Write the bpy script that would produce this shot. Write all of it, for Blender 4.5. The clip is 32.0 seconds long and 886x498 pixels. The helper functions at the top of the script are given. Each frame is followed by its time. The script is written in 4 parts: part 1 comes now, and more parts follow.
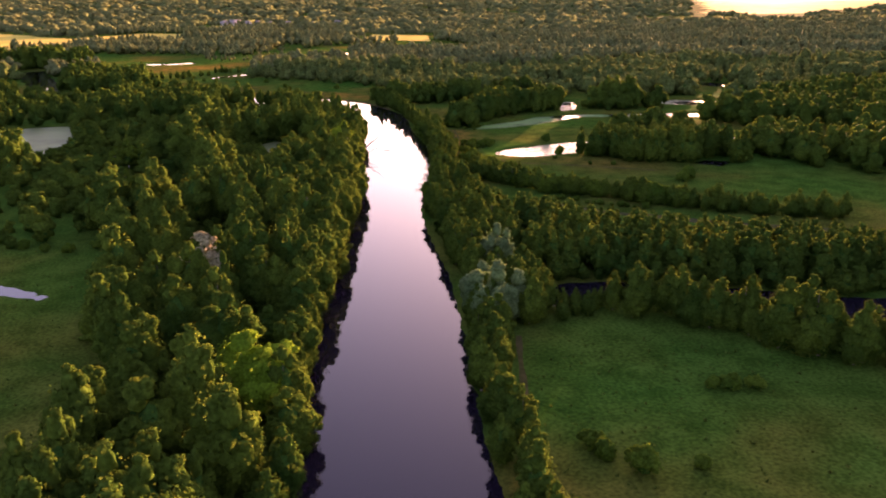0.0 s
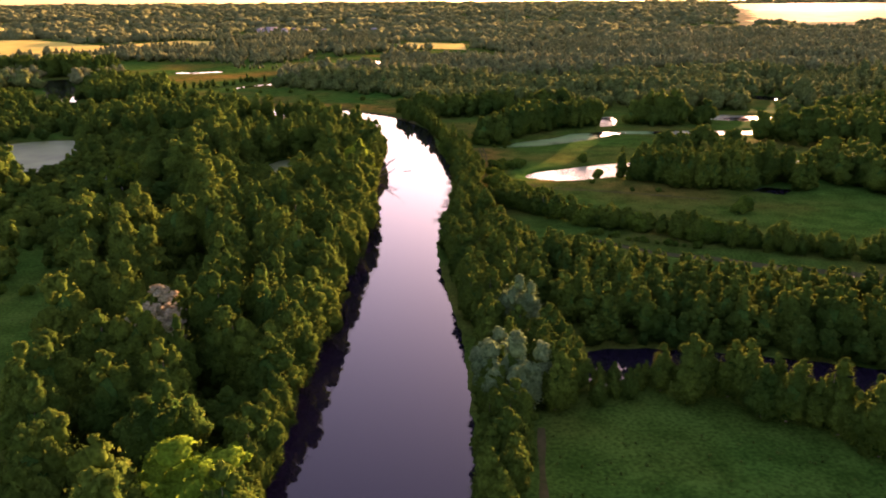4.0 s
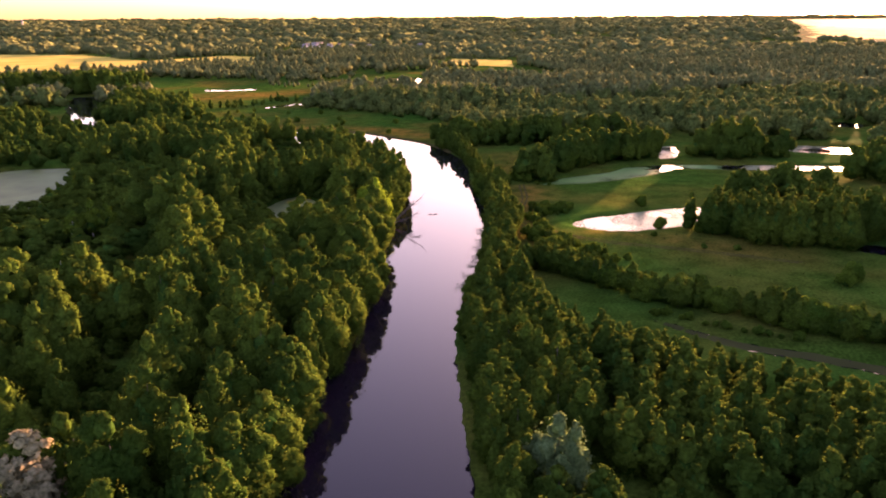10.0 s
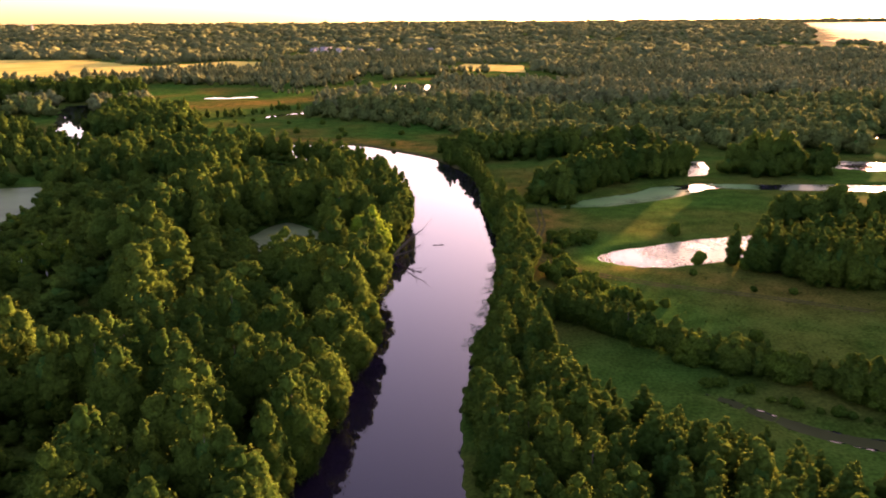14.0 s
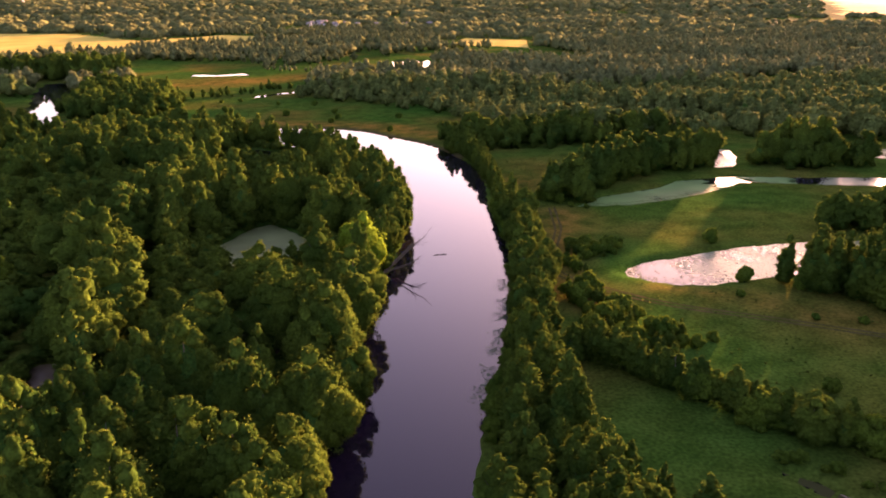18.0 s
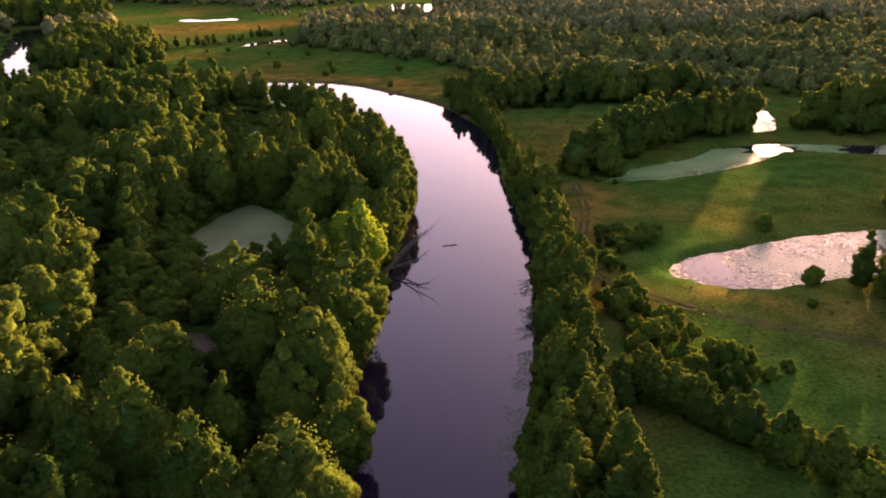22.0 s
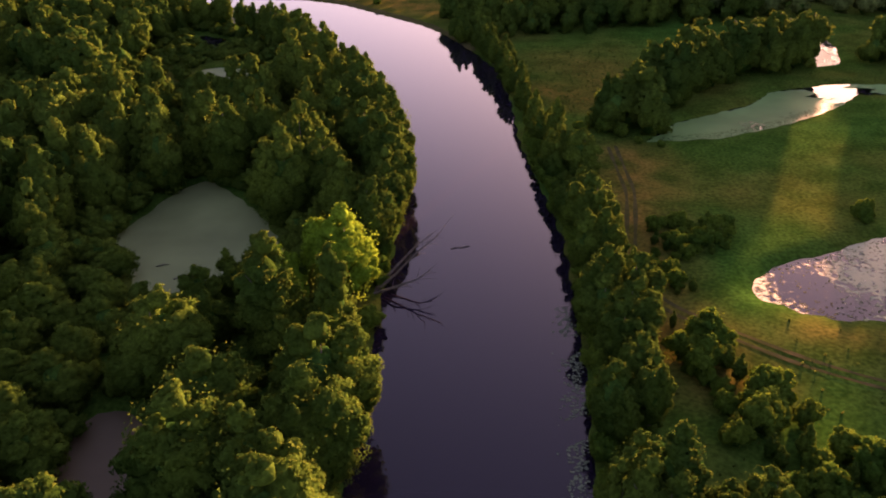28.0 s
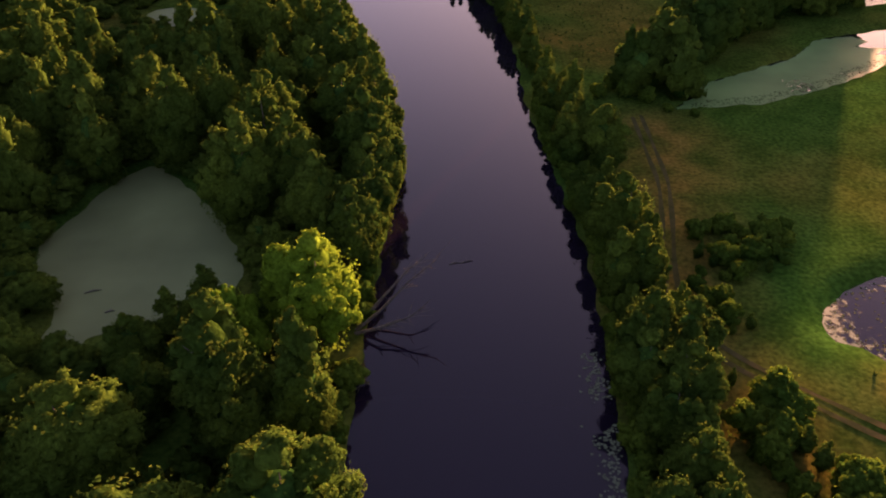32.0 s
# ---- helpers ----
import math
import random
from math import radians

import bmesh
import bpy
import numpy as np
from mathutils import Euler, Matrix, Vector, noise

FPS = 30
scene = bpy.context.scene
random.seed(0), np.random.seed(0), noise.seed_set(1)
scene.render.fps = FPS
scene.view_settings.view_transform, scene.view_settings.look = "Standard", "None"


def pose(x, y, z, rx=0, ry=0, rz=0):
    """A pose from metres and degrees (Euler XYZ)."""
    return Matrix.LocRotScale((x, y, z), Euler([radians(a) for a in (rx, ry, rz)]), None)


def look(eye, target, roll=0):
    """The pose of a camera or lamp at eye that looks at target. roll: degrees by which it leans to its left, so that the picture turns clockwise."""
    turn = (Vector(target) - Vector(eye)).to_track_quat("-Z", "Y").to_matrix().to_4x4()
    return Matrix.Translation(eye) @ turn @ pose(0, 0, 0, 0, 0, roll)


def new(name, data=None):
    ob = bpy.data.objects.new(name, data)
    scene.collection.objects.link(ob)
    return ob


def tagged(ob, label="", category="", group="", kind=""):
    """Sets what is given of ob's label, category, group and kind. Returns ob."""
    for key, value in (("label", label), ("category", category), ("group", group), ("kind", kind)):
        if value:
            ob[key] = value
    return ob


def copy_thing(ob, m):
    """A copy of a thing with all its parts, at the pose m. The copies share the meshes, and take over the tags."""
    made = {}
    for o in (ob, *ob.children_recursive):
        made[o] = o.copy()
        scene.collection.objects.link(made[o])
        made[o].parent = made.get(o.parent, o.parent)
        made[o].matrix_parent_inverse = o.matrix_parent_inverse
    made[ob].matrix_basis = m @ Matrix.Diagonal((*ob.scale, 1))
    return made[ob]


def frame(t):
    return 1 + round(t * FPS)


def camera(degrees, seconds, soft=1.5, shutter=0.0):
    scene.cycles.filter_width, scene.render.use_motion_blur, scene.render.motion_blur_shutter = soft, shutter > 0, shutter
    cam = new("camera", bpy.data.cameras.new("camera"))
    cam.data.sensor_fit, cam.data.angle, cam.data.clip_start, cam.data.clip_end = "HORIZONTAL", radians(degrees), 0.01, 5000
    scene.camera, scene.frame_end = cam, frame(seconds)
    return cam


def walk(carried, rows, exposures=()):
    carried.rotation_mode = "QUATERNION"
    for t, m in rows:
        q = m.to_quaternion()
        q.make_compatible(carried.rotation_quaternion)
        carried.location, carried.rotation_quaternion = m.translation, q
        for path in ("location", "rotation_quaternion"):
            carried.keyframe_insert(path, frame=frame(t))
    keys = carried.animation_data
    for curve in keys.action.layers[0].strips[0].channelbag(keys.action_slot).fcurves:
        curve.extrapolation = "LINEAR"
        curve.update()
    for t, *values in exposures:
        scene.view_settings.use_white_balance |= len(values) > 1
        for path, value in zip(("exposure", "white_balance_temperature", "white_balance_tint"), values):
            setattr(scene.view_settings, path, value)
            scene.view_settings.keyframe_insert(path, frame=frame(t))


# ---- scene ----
cam = camera(57.8, 32.0, soft=2.0)

# seconds, eye in metres, (turn to the left, pitch, roll) in degrees
PATH = [
    (0, (-17.81, -100.06, 60.58), (-6.92, -17.72, -0.44)),
    (0.5, (-16.75, -96.35, 60.49), (-6.58, -17.66, -0.44)),
    (1, (-15.69, -92.63, 60.40), (-6.08, -17.59, -0.43)),
    (1.5, (-14.63, -88.89, 60.32), (-5.56, -17.52, -0.42)),
    (2, (-13.57, -85.13, 60.24), (-5.14, -17.45, -0.42)),
    (2.5, (-12.52, -81.35, 60.18), (-4.85, -17.39, -0.41)),
    (3, (-11.50, -77.55, 60.11), (-4.72, -17.32, -0.40)),
    (3.5, (-10.50, -73.75, 60.06), (-4.48, -17.26, -0.40)),
    (5.5, (-6.81, -58.41, 59.89), (-3.16, -17.01, -0.40)),
    (6, (-5.99, -54.55, 59.86), (-2.80, -16.94, -0.39)),
    (6.5, (-5.21, -50.69, 59.84), (-2.44, -16.86, -0.39)),
    (7, (-4.49, -46.82, 59.82), (-2.06, -16.77, -0.38)),
    (7.5, (-3.80, -42.95, 59.80), (-1.66, -16.68, -0.37)),
    (8, (-3.17, -39.08, 59.79), (-1.33, -16.59, -0.37)),
    (8.5, (-2.59, -35.20, 59.79), (-1.11, -16.50, -0.36)),
    (9, (-2.06, -31.33, 59.79), (-1.00, -16.40, -0.35)),
    (9.5, (-1.59, -27.45, 59.79), (-0.88, -16.30, -0.35)),
    (10, (-1.16, -23.58, 59.80), (-0.72, -16.18, -0.34)),
    (10.5, (-0.79, -19.70, 59.81), (-0.71, -16.08, -0.34)),
    (11, (-0.47, -15.83, 59.82), (-0.72, -15.99, -0.34)),
    (11.5, (-0.20, -11.97, 59.84), (-0.60, -15.93, -0.36)),
    (12, (0.03, -8.11, 59.86), (-0.19, -15.88, -0.38)),
    (12.5, (0.20, -4.25, 59.88), (0.06, -15.85, -0.40)),
    (13, (0.33, -0.40, 59.91), (0.06, -15.86, -0.42)),
    (13.5, (0.42, 3.44, 59.94), (0.08, -15.88, -0.44)),
    (14, (0.46, 7.27, 59.97), (0.08, -15.91, -0.45)),
    (14.5, (0.47, 11.10, 60.00), (0.08, -15.95, -0.46)),
    (16.5, (0.12, 26.31, 60.15), (0.04, -16.56, -0.47)),
    (17, (-0.04, 30.09, 60.19), (0.03, -16.87, -0.46)),
    (17.5, (-0.23, 33.86, 60.23), (0.03, -17.27, -0.44)),
    (18, (-0.44, 37.61, 60.28), (0.01, -17.73, -0.42)),
    (18.5, (-0.68, 41.36, 60.32), (0.00, -18.23, -0.40)),
    (19, (-0.92, 45.09, 60.37), (-0.01, -18.71, -0.38)),
    (19.5, (-1.19, 48.81, 60.41), (-0.01, -19.15, -0.35)),
    (20, (-1.46, 52.51, 60.46), (-0.02, -19.57, -0.32)),
    (20.5, (-1.74, 56.21, 60.51), (-0.03, -20.02, -0.30)),
    (21, (-2.03, 59.89, 60.55), (-0.04, -20.51, -0.28)),
    (21.5, (-2.32, 63.56, 60.60), (-0.03, -21.08, -0.28)),
    (22, (-2.62, 67.21, 60.64), (-0.01, -21.69, -0.28)),
    (22.5, (-2.91, 70.85, 60.69), (0.04, -22.32, -0.28)),
    (23, (-3.20, 74.48, 60.73), (0.08, -22.94, -0.29)),
    (23.5, (-3.48, 78.09, 60.78), (0.10, -23.54, -0.30)),
    (24, (-3.75, 81.69, 60.82), (0.12, -24.14, -0.31)),
    (24.5, (-4.01, 85.28, 60.86), (0.14, -24.74, -0.33)),
    (25, (-4.26, 88.85, 60.90), (0.14, -25.33, -0.34)),
    (25.5, (-4.50, 92.42, 60.94), (-0.16, -25.90, -0.35)),
    (27.5, (-5.28, 106.54, 61.07), (-0.74, -28.12, -0.38)),
    (28, (-5.43, 110.04, 61.10), (-0.80, -28.79, -0.37)),
    (28.5, (-5.56, 113.53, 61.12), (-0.91, -29.56, -0.36)),
    (29, (-5.68, 117.01, 61.14), (-1.05, -30.38, -0.34)),
    (29.5, (-5.78, 120.48, 61.16), (-1.19, -31.23, -0.31)),
    (30, (-5.86, 123.93, 61.18), (-1.34, -32.04, -0.29)),
    (30.5, (-5.92, 127.38, 61.19), (-1.44, -32.82, -0.25)),
    (31, (-5.98, 130.82, 61.20), (-1.56, -33.59, -0.21)),
    (31.5, (-6.01, 134.26, 61.21), (-1.67, -34.34, -0.16)),
    (32, (-6.04, 137.68, 61.21), (-1.78, -35.10, -0.11)),
]


def aim(yaw, pitch):
    y, p = radians(yaw), radians(pitch)
    return Vector((-math.sin(y) * math.cos(p), math.cos(y) * math.cos(p), math.sin(p)))


walk(cam, [(t, look(Vector(eye), Vector(eye) + aim(a[0], a[1]), a[2])) for t, eye, a in PATH],
     exposures=[(0.0, 3.58, 7450, 64), (12.0, 3.64, 7400, 64), (20.0, 3.58, 7550, 67), (26.0, 3.42, 7600, 67), (32.0, 2.9, 7450, 62)])

# ---- sky and sun: a low evening sun ahead and to the right ----
SUN_AZ, SUN_EL = radians(28.5), radians(5.1)
world = bpy.data.worlds.new("evening_sky")
scene.world = world
world.use_nodes = True
wn, wl = world.node_tree.nodes, world.node_tree.links
wn.clear()
sky = wn.new("ShaderNodeTexSky")
sky.sky_type, sky.sun_disc = "NISHITA", False
sky.sun_elevation, sky.sun_rotation = SUN_EL, SUN_AZ
sky.air_density, sky.dust_density, sky.ozone_density = 0.8, 1.4, 1.2
bg = wn.new("ShaderNodeBackground")
bg.inputs["Strength"].default_value = 0.074
wo = wn.new("ShaderNodeOutputWorld")
wl.new(sky.outputs[0], bg.inputs[0])
wl.new(bg.outputs[0], wo.inputs[0])
sun = new("sun", bpy.data.lights.new("sun", "SUN"))
sun.data.energy, sun.data.angle, sun.data.color = 3.8, radians(1.2), (1.0, 0.64, 0.32)
to_sun = Vector((math.sin(SUN_AZ) * math.cos(SUN_EL), math.cos(SUN_AZ) * math.cos(SUN_EL), math.sin(SUN_EL)))
sun.matrix_world = Matrix.Translation((100, 300, 200)) @ to_sun.to_track_quat("Z", "Y").to_matrix().to_4x4()


# ---- materials ----
def material(name, rough=0.8, spec=0.2):
    m = bpy.data.materials.new(name)
    m.use_nodes = True
    n, l = m.node_tree.nodes, m.node_tree.links
    b = n["Principled BSDF"]
    b.inputs["Roughness"].default_value = rough
    b.inputs["Specular IOR Level"].default_value = spec
    if spec < 0.11:
        b.inputs["IOR"].default_value = 1.03
    return m, n, l, b


def noise_node(n, l, scale, detail=4.0, source=None):
    t = n.new("ShaderNodeTexNoise")
    t.inputs["Scale"].default_value, t.inputs["Detail"].default_value = scale, detail
    if source is not None:
        l.new(source, t.inputs["Vector"])
    return t


def ramp(n, l, fac, stops):
    r = n.new("ShaderNodeValToRGB")
    e = r.color_ramp.elements
    while len(e) < len(stops):
        e.new(0.5)
    for k, (p, c) in zip(e, stops):
        k.position, k.color = p, (*c, 1)
    l.new(fac, r.inputs[0])
    return r


def mixed(n, l, a, b, fac=0.5, kind="MIX"):
    m = n.new("ShaderNodeMix")
    m.data_type, m.blend_type = "RGBA", kind
    if isinstance(fac, float):
        m.inputs[0].default_value = fac
    else:
        l.new(fac, m.inputs[0])
    for s, v in ((6, a), (7, b)):
        if isinstance(v, tuple):
            m.inputs[s].default_value = (*v, 1)
        else:
            l.new(v, m.inputs[s])
    return m.outputs[2]


def bump(n, l, b, height, strength, distance):
    k = n.new("ShaderNodeBump")
    k.inputs["Strength"].default_value, k.inputs["Distance"].default_value = strength, distance
    l.new(height, k.inputs["Height"])
    l.new(k.outputs[0], b.inputs["Normal"])


def leaf_material(name, dark, light, through_colour, patch=0.1, translucency=0.37, grain=2.4):
    """Leaves: colour drifts from tree to tree, from clump to clump and from leaf to leaf, and the sun shines through."""
    m, n, l, b = material(name, 0.75, 0.05)
    geo = n.new("ShaderNodeNewGeometry")
    big = noise_node(n, l, patch, 2.0, geo.outputs["Position"])
    one = n.new("ShaderNodeObjectInfo")
    sway = n.new("ShaderNodeMath")
    sway.operation = "MULTIPLY_ADD"
    l.new(one.outputs["Random"], sway.inputs[0])
    sway.inputs[1].default_value = 0.22
    l.new(big.outputs["Fac"], sway.inputs[2])
    col = ramp(n, l, sway.outputs[0], [(0.38, dark), (0.78, light)])
    leaf = ramp(n, l, geo.outputs["Random Per Island"], [(0.0, (0.86, 0.89, 0.82)), (1.0, (1.12, 1.10, 1.06))])
    fine = noise_node(n, l, grain, 4.0, geo.outputs["Position"])
    clump = ramp(n, l, fine.outputs["Fac"], [(0.34, (0.46, 0.52, 0.46)), (0.66, (1.36, 1.30, 1.22))])
    mult = mixed(n, l, mixed(n, l, col.outputs[0], leaf.outputs[0], 1.0, "MULTIPLY"), clump.outputs[0], 1.0, "MULTIPLY")
    l.new(mult, b.inputs["Base Color"])
    bump(n, l, b, fine.outputs["Fac"], 0.5, 0.35 / grain * 2.4)
    tr = n.new("ShaderNodeBsdfTranslucent")
    l.new(mixed(n, l, mult, through_colour, 0.5), tr.inputs[0])
    mix = n.new("ShaderNodeMixShader")
    mix.inputs[0].default_value = translucency
    l.new(b.outputs[0], mix.inputs[1])
    l.new(tr.outputs[0], mix.inputs[2])
    l.new(mix.outputs[0], n["Material Output"].inputs[0])
    return m


ALDER = leaf_material("alder_leaves", (0.0185, 0.0600, 0.0120), (0.0640, 0.1160, 0.0180), (0.14, 0.19, 0.030), translucency=0.32)
WILLOW = leaf_material("willow_leaves", (0.080, 0.150, 0.066), (0.130, 0.205, 0.096), (0.16, 0.24, 0.09))
YELLOW = leaf_material("yellow_green_leaves", (0.080, 0.195, 0.018), (0.130, 0.240, 0.022), (0.24, 0.34, 0.03))
DRY = leaf_material("dry_leaves", (0.25, 0.22, 0.13), (0.37, 0.33, 0.21), (0.34, 0.29, 0.16))
SHRUB = leaf_material("shrub_leaves", (0.0320, 0.0940, 0.0150), (0.0780, 0.1420, 0.0200), (0.17, 0.23, 0.02), 0.2)
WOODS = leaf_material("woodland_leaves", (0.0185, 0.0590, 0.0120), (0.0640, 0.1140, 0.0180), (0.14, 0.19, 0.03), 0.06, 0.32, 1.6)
# Distance haze is put into the next two leaf colours, paler and greyer than WOODS.
HAZED_WOODS = leaf_material("haze_pale_woodland_leaves", (0.056, 0.112, 0.036), (0.110, 0.155, 0.050), (0.17, 0.20, 0.06), 0.02, 0.34, 0.9)
FAR_HAZED_WOODS = leaf_material("far_haze_pale_woodland_leaves", (0.090, 0.128, 0.058), (0.150, 0.176, 0.078), (0.22, 0.22, 0.10), 0.008, 0.34, 0.5)

BARK, n_, l_, b_ = material("bark", 0.9)
geo_ = n_.new("ShaderNodeNewGeometry")
nz_ = noise_node(n_, l_, 3.0, 5.0, geo_.outputs["Position"])
l_.new(ramp(n_, l_, nz_.outputs["Fac"], [(0.3, (0.05, 0.04, 0.03)), (0.7, (0.16, 0.13, 0.10))]).outputs[0], b_.inputs["Base Color"])
bump(n_, l_, b_, nz_.outputs["Fac"], 0.6, 0.05)

PALE_BARK, n_, l_, b_ = material("pale_bark", 0.8)
geo_ = n_.new("ShaderNodeNewGeometry")
nz_ = noise_node(n_, l_, 4.0, 4.0, geo_.outputs["Position"])
l_.new(ramp(n_, l_, nz_.outputs["Fac"], [(0.35, (0.18, 0.16, 0.14)), (0.6, (0.5, 0.47, 0.42))]).outputs[0], b_.inputs["Base Color"])

# grass: lush green, olive and dry straw in drifts, with tufts
GRASS, n_, l_, b_ = material("meadow_grass", 0.95, 0.02)
geo_ = n_.new("ShaderNodeNewGeometry")
big_ = noise_node(n_, l_, 0.018, 5.0, geo_.outputs["Position"])
mid_ = noise_node(n_, l_, 0.16, 6.0, geo_.outputs["Position"])
fine_ = noise_node(n_, l_, 1.6, 6.0, geo_.outputs["Position"])
base_ = ramp(n_, l_, big_.outputs["Fac"], [(0.30, (0.015, 0.076, 0.013)), (0.49, (0.033, 0.078, 0.014)), (0.65, (0.080, 0.082, 0.018))])
tone_ = ramp(n_, l_, mid_.outputs["Fac"], [(0.30, (0.62, 0.70, 0.6)), (0.70, (1.35, 1.25, 1.15))])
tuft_ = ramp(n_, l_, fine_.outputs["Fac"], [(0.30, (0.55, 0.6, 0.55)), (0.70, (1.4, 1.35, 1.25))])
worn_ = n_.new("ShaderNodeAttribute")
worn_.attribute_name = "worn"
patch_ = n_.new("ShaderNodeMath")
patch_.operation = "MULTIPLY"
l_.new(worn_.outputs["Fac"], patch_.inputs[0])
l_.new(ramp(n_, l_, mid_.outputs["Fac"], [(0.3, (0.35, 0.35, 0.35)), (0.62, (1, 1, 1))]).outputs[0], patch_.inputs[1])
base_ = mixed(n_, l_, base_.outputs[0], (0.135, 0.088, 0.022), patch_.outputs[0])
c1_ = mixed(n_, l_, base_, tone_.outputs[0], 1.0, "MULTIPLY")
l_.new(mixed(n_, l_, c1_, tuft_.outputs[0], 1.0, "MULTIPLY"), b_.inputs["Base Color"])
bump(n_, l_, b_, fine_.outputs["Fac"], 0.3, 0.15)

STRAW, n_, l_, b_ = material("dry_hay_field", 0.9, 0.1)
geo_ = n_.new("ShaderNodeNewGeometry")
mid_ = noise_node(n_, l_, 0.02, 5.0, geo_.outputs["Position"])
l_.new(ramp(n_, l_, mid_.outputs["Fac"], [(0.3, (0.36, 0.31, 0.06)), (0.7, (0.60, 0.47, 0.11))]).outputs[0], b_.inputs["Base Color"])

EARTH, n_, l_, b_ = material("trodden_earth", 0.95, 0.1)
geo_ = n_.new("ShaderNodeNewGeometry")
mid_ = noise_node(n_, l_, 0.5, 6.0, geo_.outputs["Position"])
l_.new(ramp(n_, l_, mid_.outputs["Fac"], [(0.3, (0.040, 0.048, 0.014)), (0.7, (0.085, 0.068, 0.028))]).outputs[0], b_.inputs["Base Color"])
bump(n_, l_, b_, mid_.outputs["Fac"], 0.6, 0.15)

WATER, n_, l_, b_ = material("dark_river_water", 0.02, 0.5)
b_.inputs["Base Color"].default_value = (0.009, 0.006, 0.013, 1)
b_.inputs["IOR"].default_value = 1.33
geo_ = n_.new("ShaderNodeNewGeometry")
rip_ = noise_node(n_, l_, 0.7, 3.0, geo_.outputs["Position"])
bump(n_, l_, b_, rip_.outputs["Fac"], 0.04, 0.05)


def weed_material(name, colour, cover, rough):
    """A skin of duckweed on still water: cover is the share of the surface that it closes."""
    m, n, l, b = material(name, rough, 0.2)
    b.inputs["IOR"].default_value = 1.25
    geo = n.new("ShaderNodeNewGeometry")
    fine = noise_node(n, l, 1.1, 6.0, geo.outputs["Position"])
    big = noise_node(n, l, 0.07, 3.0, geo.outputs["Position"])
    l.new(ramp(n, l, big.outputs["Fac"], [(0.3, tuple(v * 0.75 for v in colour)), (0.7, tuple(v * 1.2 for v in colour))]).outputs[0], b.inputs["Base Color"])
    both = n.new("ShaderNodeMath")
    both.operation = "MULTIPLY_ADD"
    l.new(big.outputs["Fac"], both.inputs[0])
    both.inputs[1].default_value = 1.6
    l.new(fine.outputs["Fac"], both.inputs[2])
    edge = 1.3 + (0.5 - cover) * 0.9
    rng = n.new("ShaderNodeMapRange")
    rng.inputs["From Min"].default_value, rng.inputs["From Max"].default_value = edge - 0.08, edge + 0.08
    l.new(both.outputs[0], rng.inputs["Value"])
    clear = n.new("ShaderNodeBsdfTransparent")
    mix = n.new("ShaderNodeMixShader")
    l.new(rng.outputs[0], mix.inputs[0])
    l.new(clear.outputs[0], mix.inputs[1])
    l.new(b.outputs[0], mix.inputs[2])
    l.new(mix.outputs[0], n["Material Output"].inputs[0])
    return m


DUCKWEED = weed_material("duckweed_skin", (0.150, 0.190, 0.075), 1.2, 0.55)
# Pale from scum, and from the mirrored sky's brightness put into the colour.
THIN_WEED = weed_material("thin_duckweed", (0.20, 0.22, 0.13), 0.56, 0.3)
HALF_WEED = weed_material("half_duckweed", (0.09, 0.20, 0.06), 0.9, 0.6)
BROOK_SCUM = weed_material("brook_scum", (0.045, 0.050, 0.016), 1.3, 1.0)
MURK = weed_material("murky_scum", (0.13, 0.095, 0.055), 1.2, 0.4)


def plain(name, colour, rough=0.7, spread=0.15, scale=2.0):
    m, n, l, b = material(name, rough)
    geo = n.new("ShaderNodeNewGeometry")
    t = noise_node(n, l, scale, 4.0, geo.outputs["Position"])
    lo, hi = tuple(v * (1 - spread) for v in colour), tuple(v * (1 + spread) for v in colour)
    l.new(ramp(n, l, t.outputs["Fac"], [(0.3, lo), (0.7, hi)]).outputs[0], b.inputs["Base Color"])
    return m


# Inner foliage and stems, with the shade deep in a crown put into the colour.
CROWN_SHADE = plain("shade_toned_crown_core", (0.021, 0.068, 0.012), 0.9, 0.4)
CROWN_SHADE.node_tree.nodes["Principled BSDF"].inputs["IOR"].default_value = 1.03
PLASTER = plain("pale_plaster", (0.46, 0.44, 0.40))
ROOFING = plain("grey_roofing", (0.22, 0.20, 0.19))
# Bank pads: the sky's sheen on the leaves is put into this pale colour.
PAD = plain("lily_pad", (0.12, 0.15, 0.09), 0.6, 0.3)
PAD.node_tree.nodes["Principled BSDF"].inputs["IOR"].default_value = 1.1
# Darker copy of the pad colour, for pads set against the bright pond.
POND_PAD = plain("pond_lily_pad", (0.028, 0.050, 0.014), 0.7, 0.3)
POND_PAD.node_tree.nodes["Principled BSDF"].inputs["IOR"].default_value = 1.1
DEADWOOD = plain("dead_wood", (0.10, 0.085, 0.07), 0.9, 0.4, 3.0)


# ---- mesh tools ----
def mesh_of(name, verts, tris, mats, mat_index=None, normals=None):
    me = bpy.data.meshes.new(name)
    verts, tris = np.asarray(verts, np.float32), np.asarray(tris, np.int32)
    me.vertices.add(len(verts))
    me.vertices.foreach_set("co", verts.ravel())
    me.loops.add(tris.size)
    me.loops.foreach_set("vertex_index", tris.ravel())
    me.polygons.add(len(tris))
    me.polygons.foreach_set("loop_start", np.arange(0, tris.size, 3, dtype=np.int32))
    for m in mats:
        me.materials.append(m)
    if mat_index is not None:
        me.polygons.foreach_set("material_index", np.asarray(mat_index, np.int32))
    me.update(calc_edges=True)
    if normals is not None:
        me.polygons.foreach_set("use_smooth", np.ones(len(tris), bool))
        me.normals_split_custom_set_from_vertices(np.asarray(normals, np.float32))
    return me


def part(name, me, parent, label=""):
    ob = new(name, me)
    ob.parent = parent
    return tagged(ob, label)


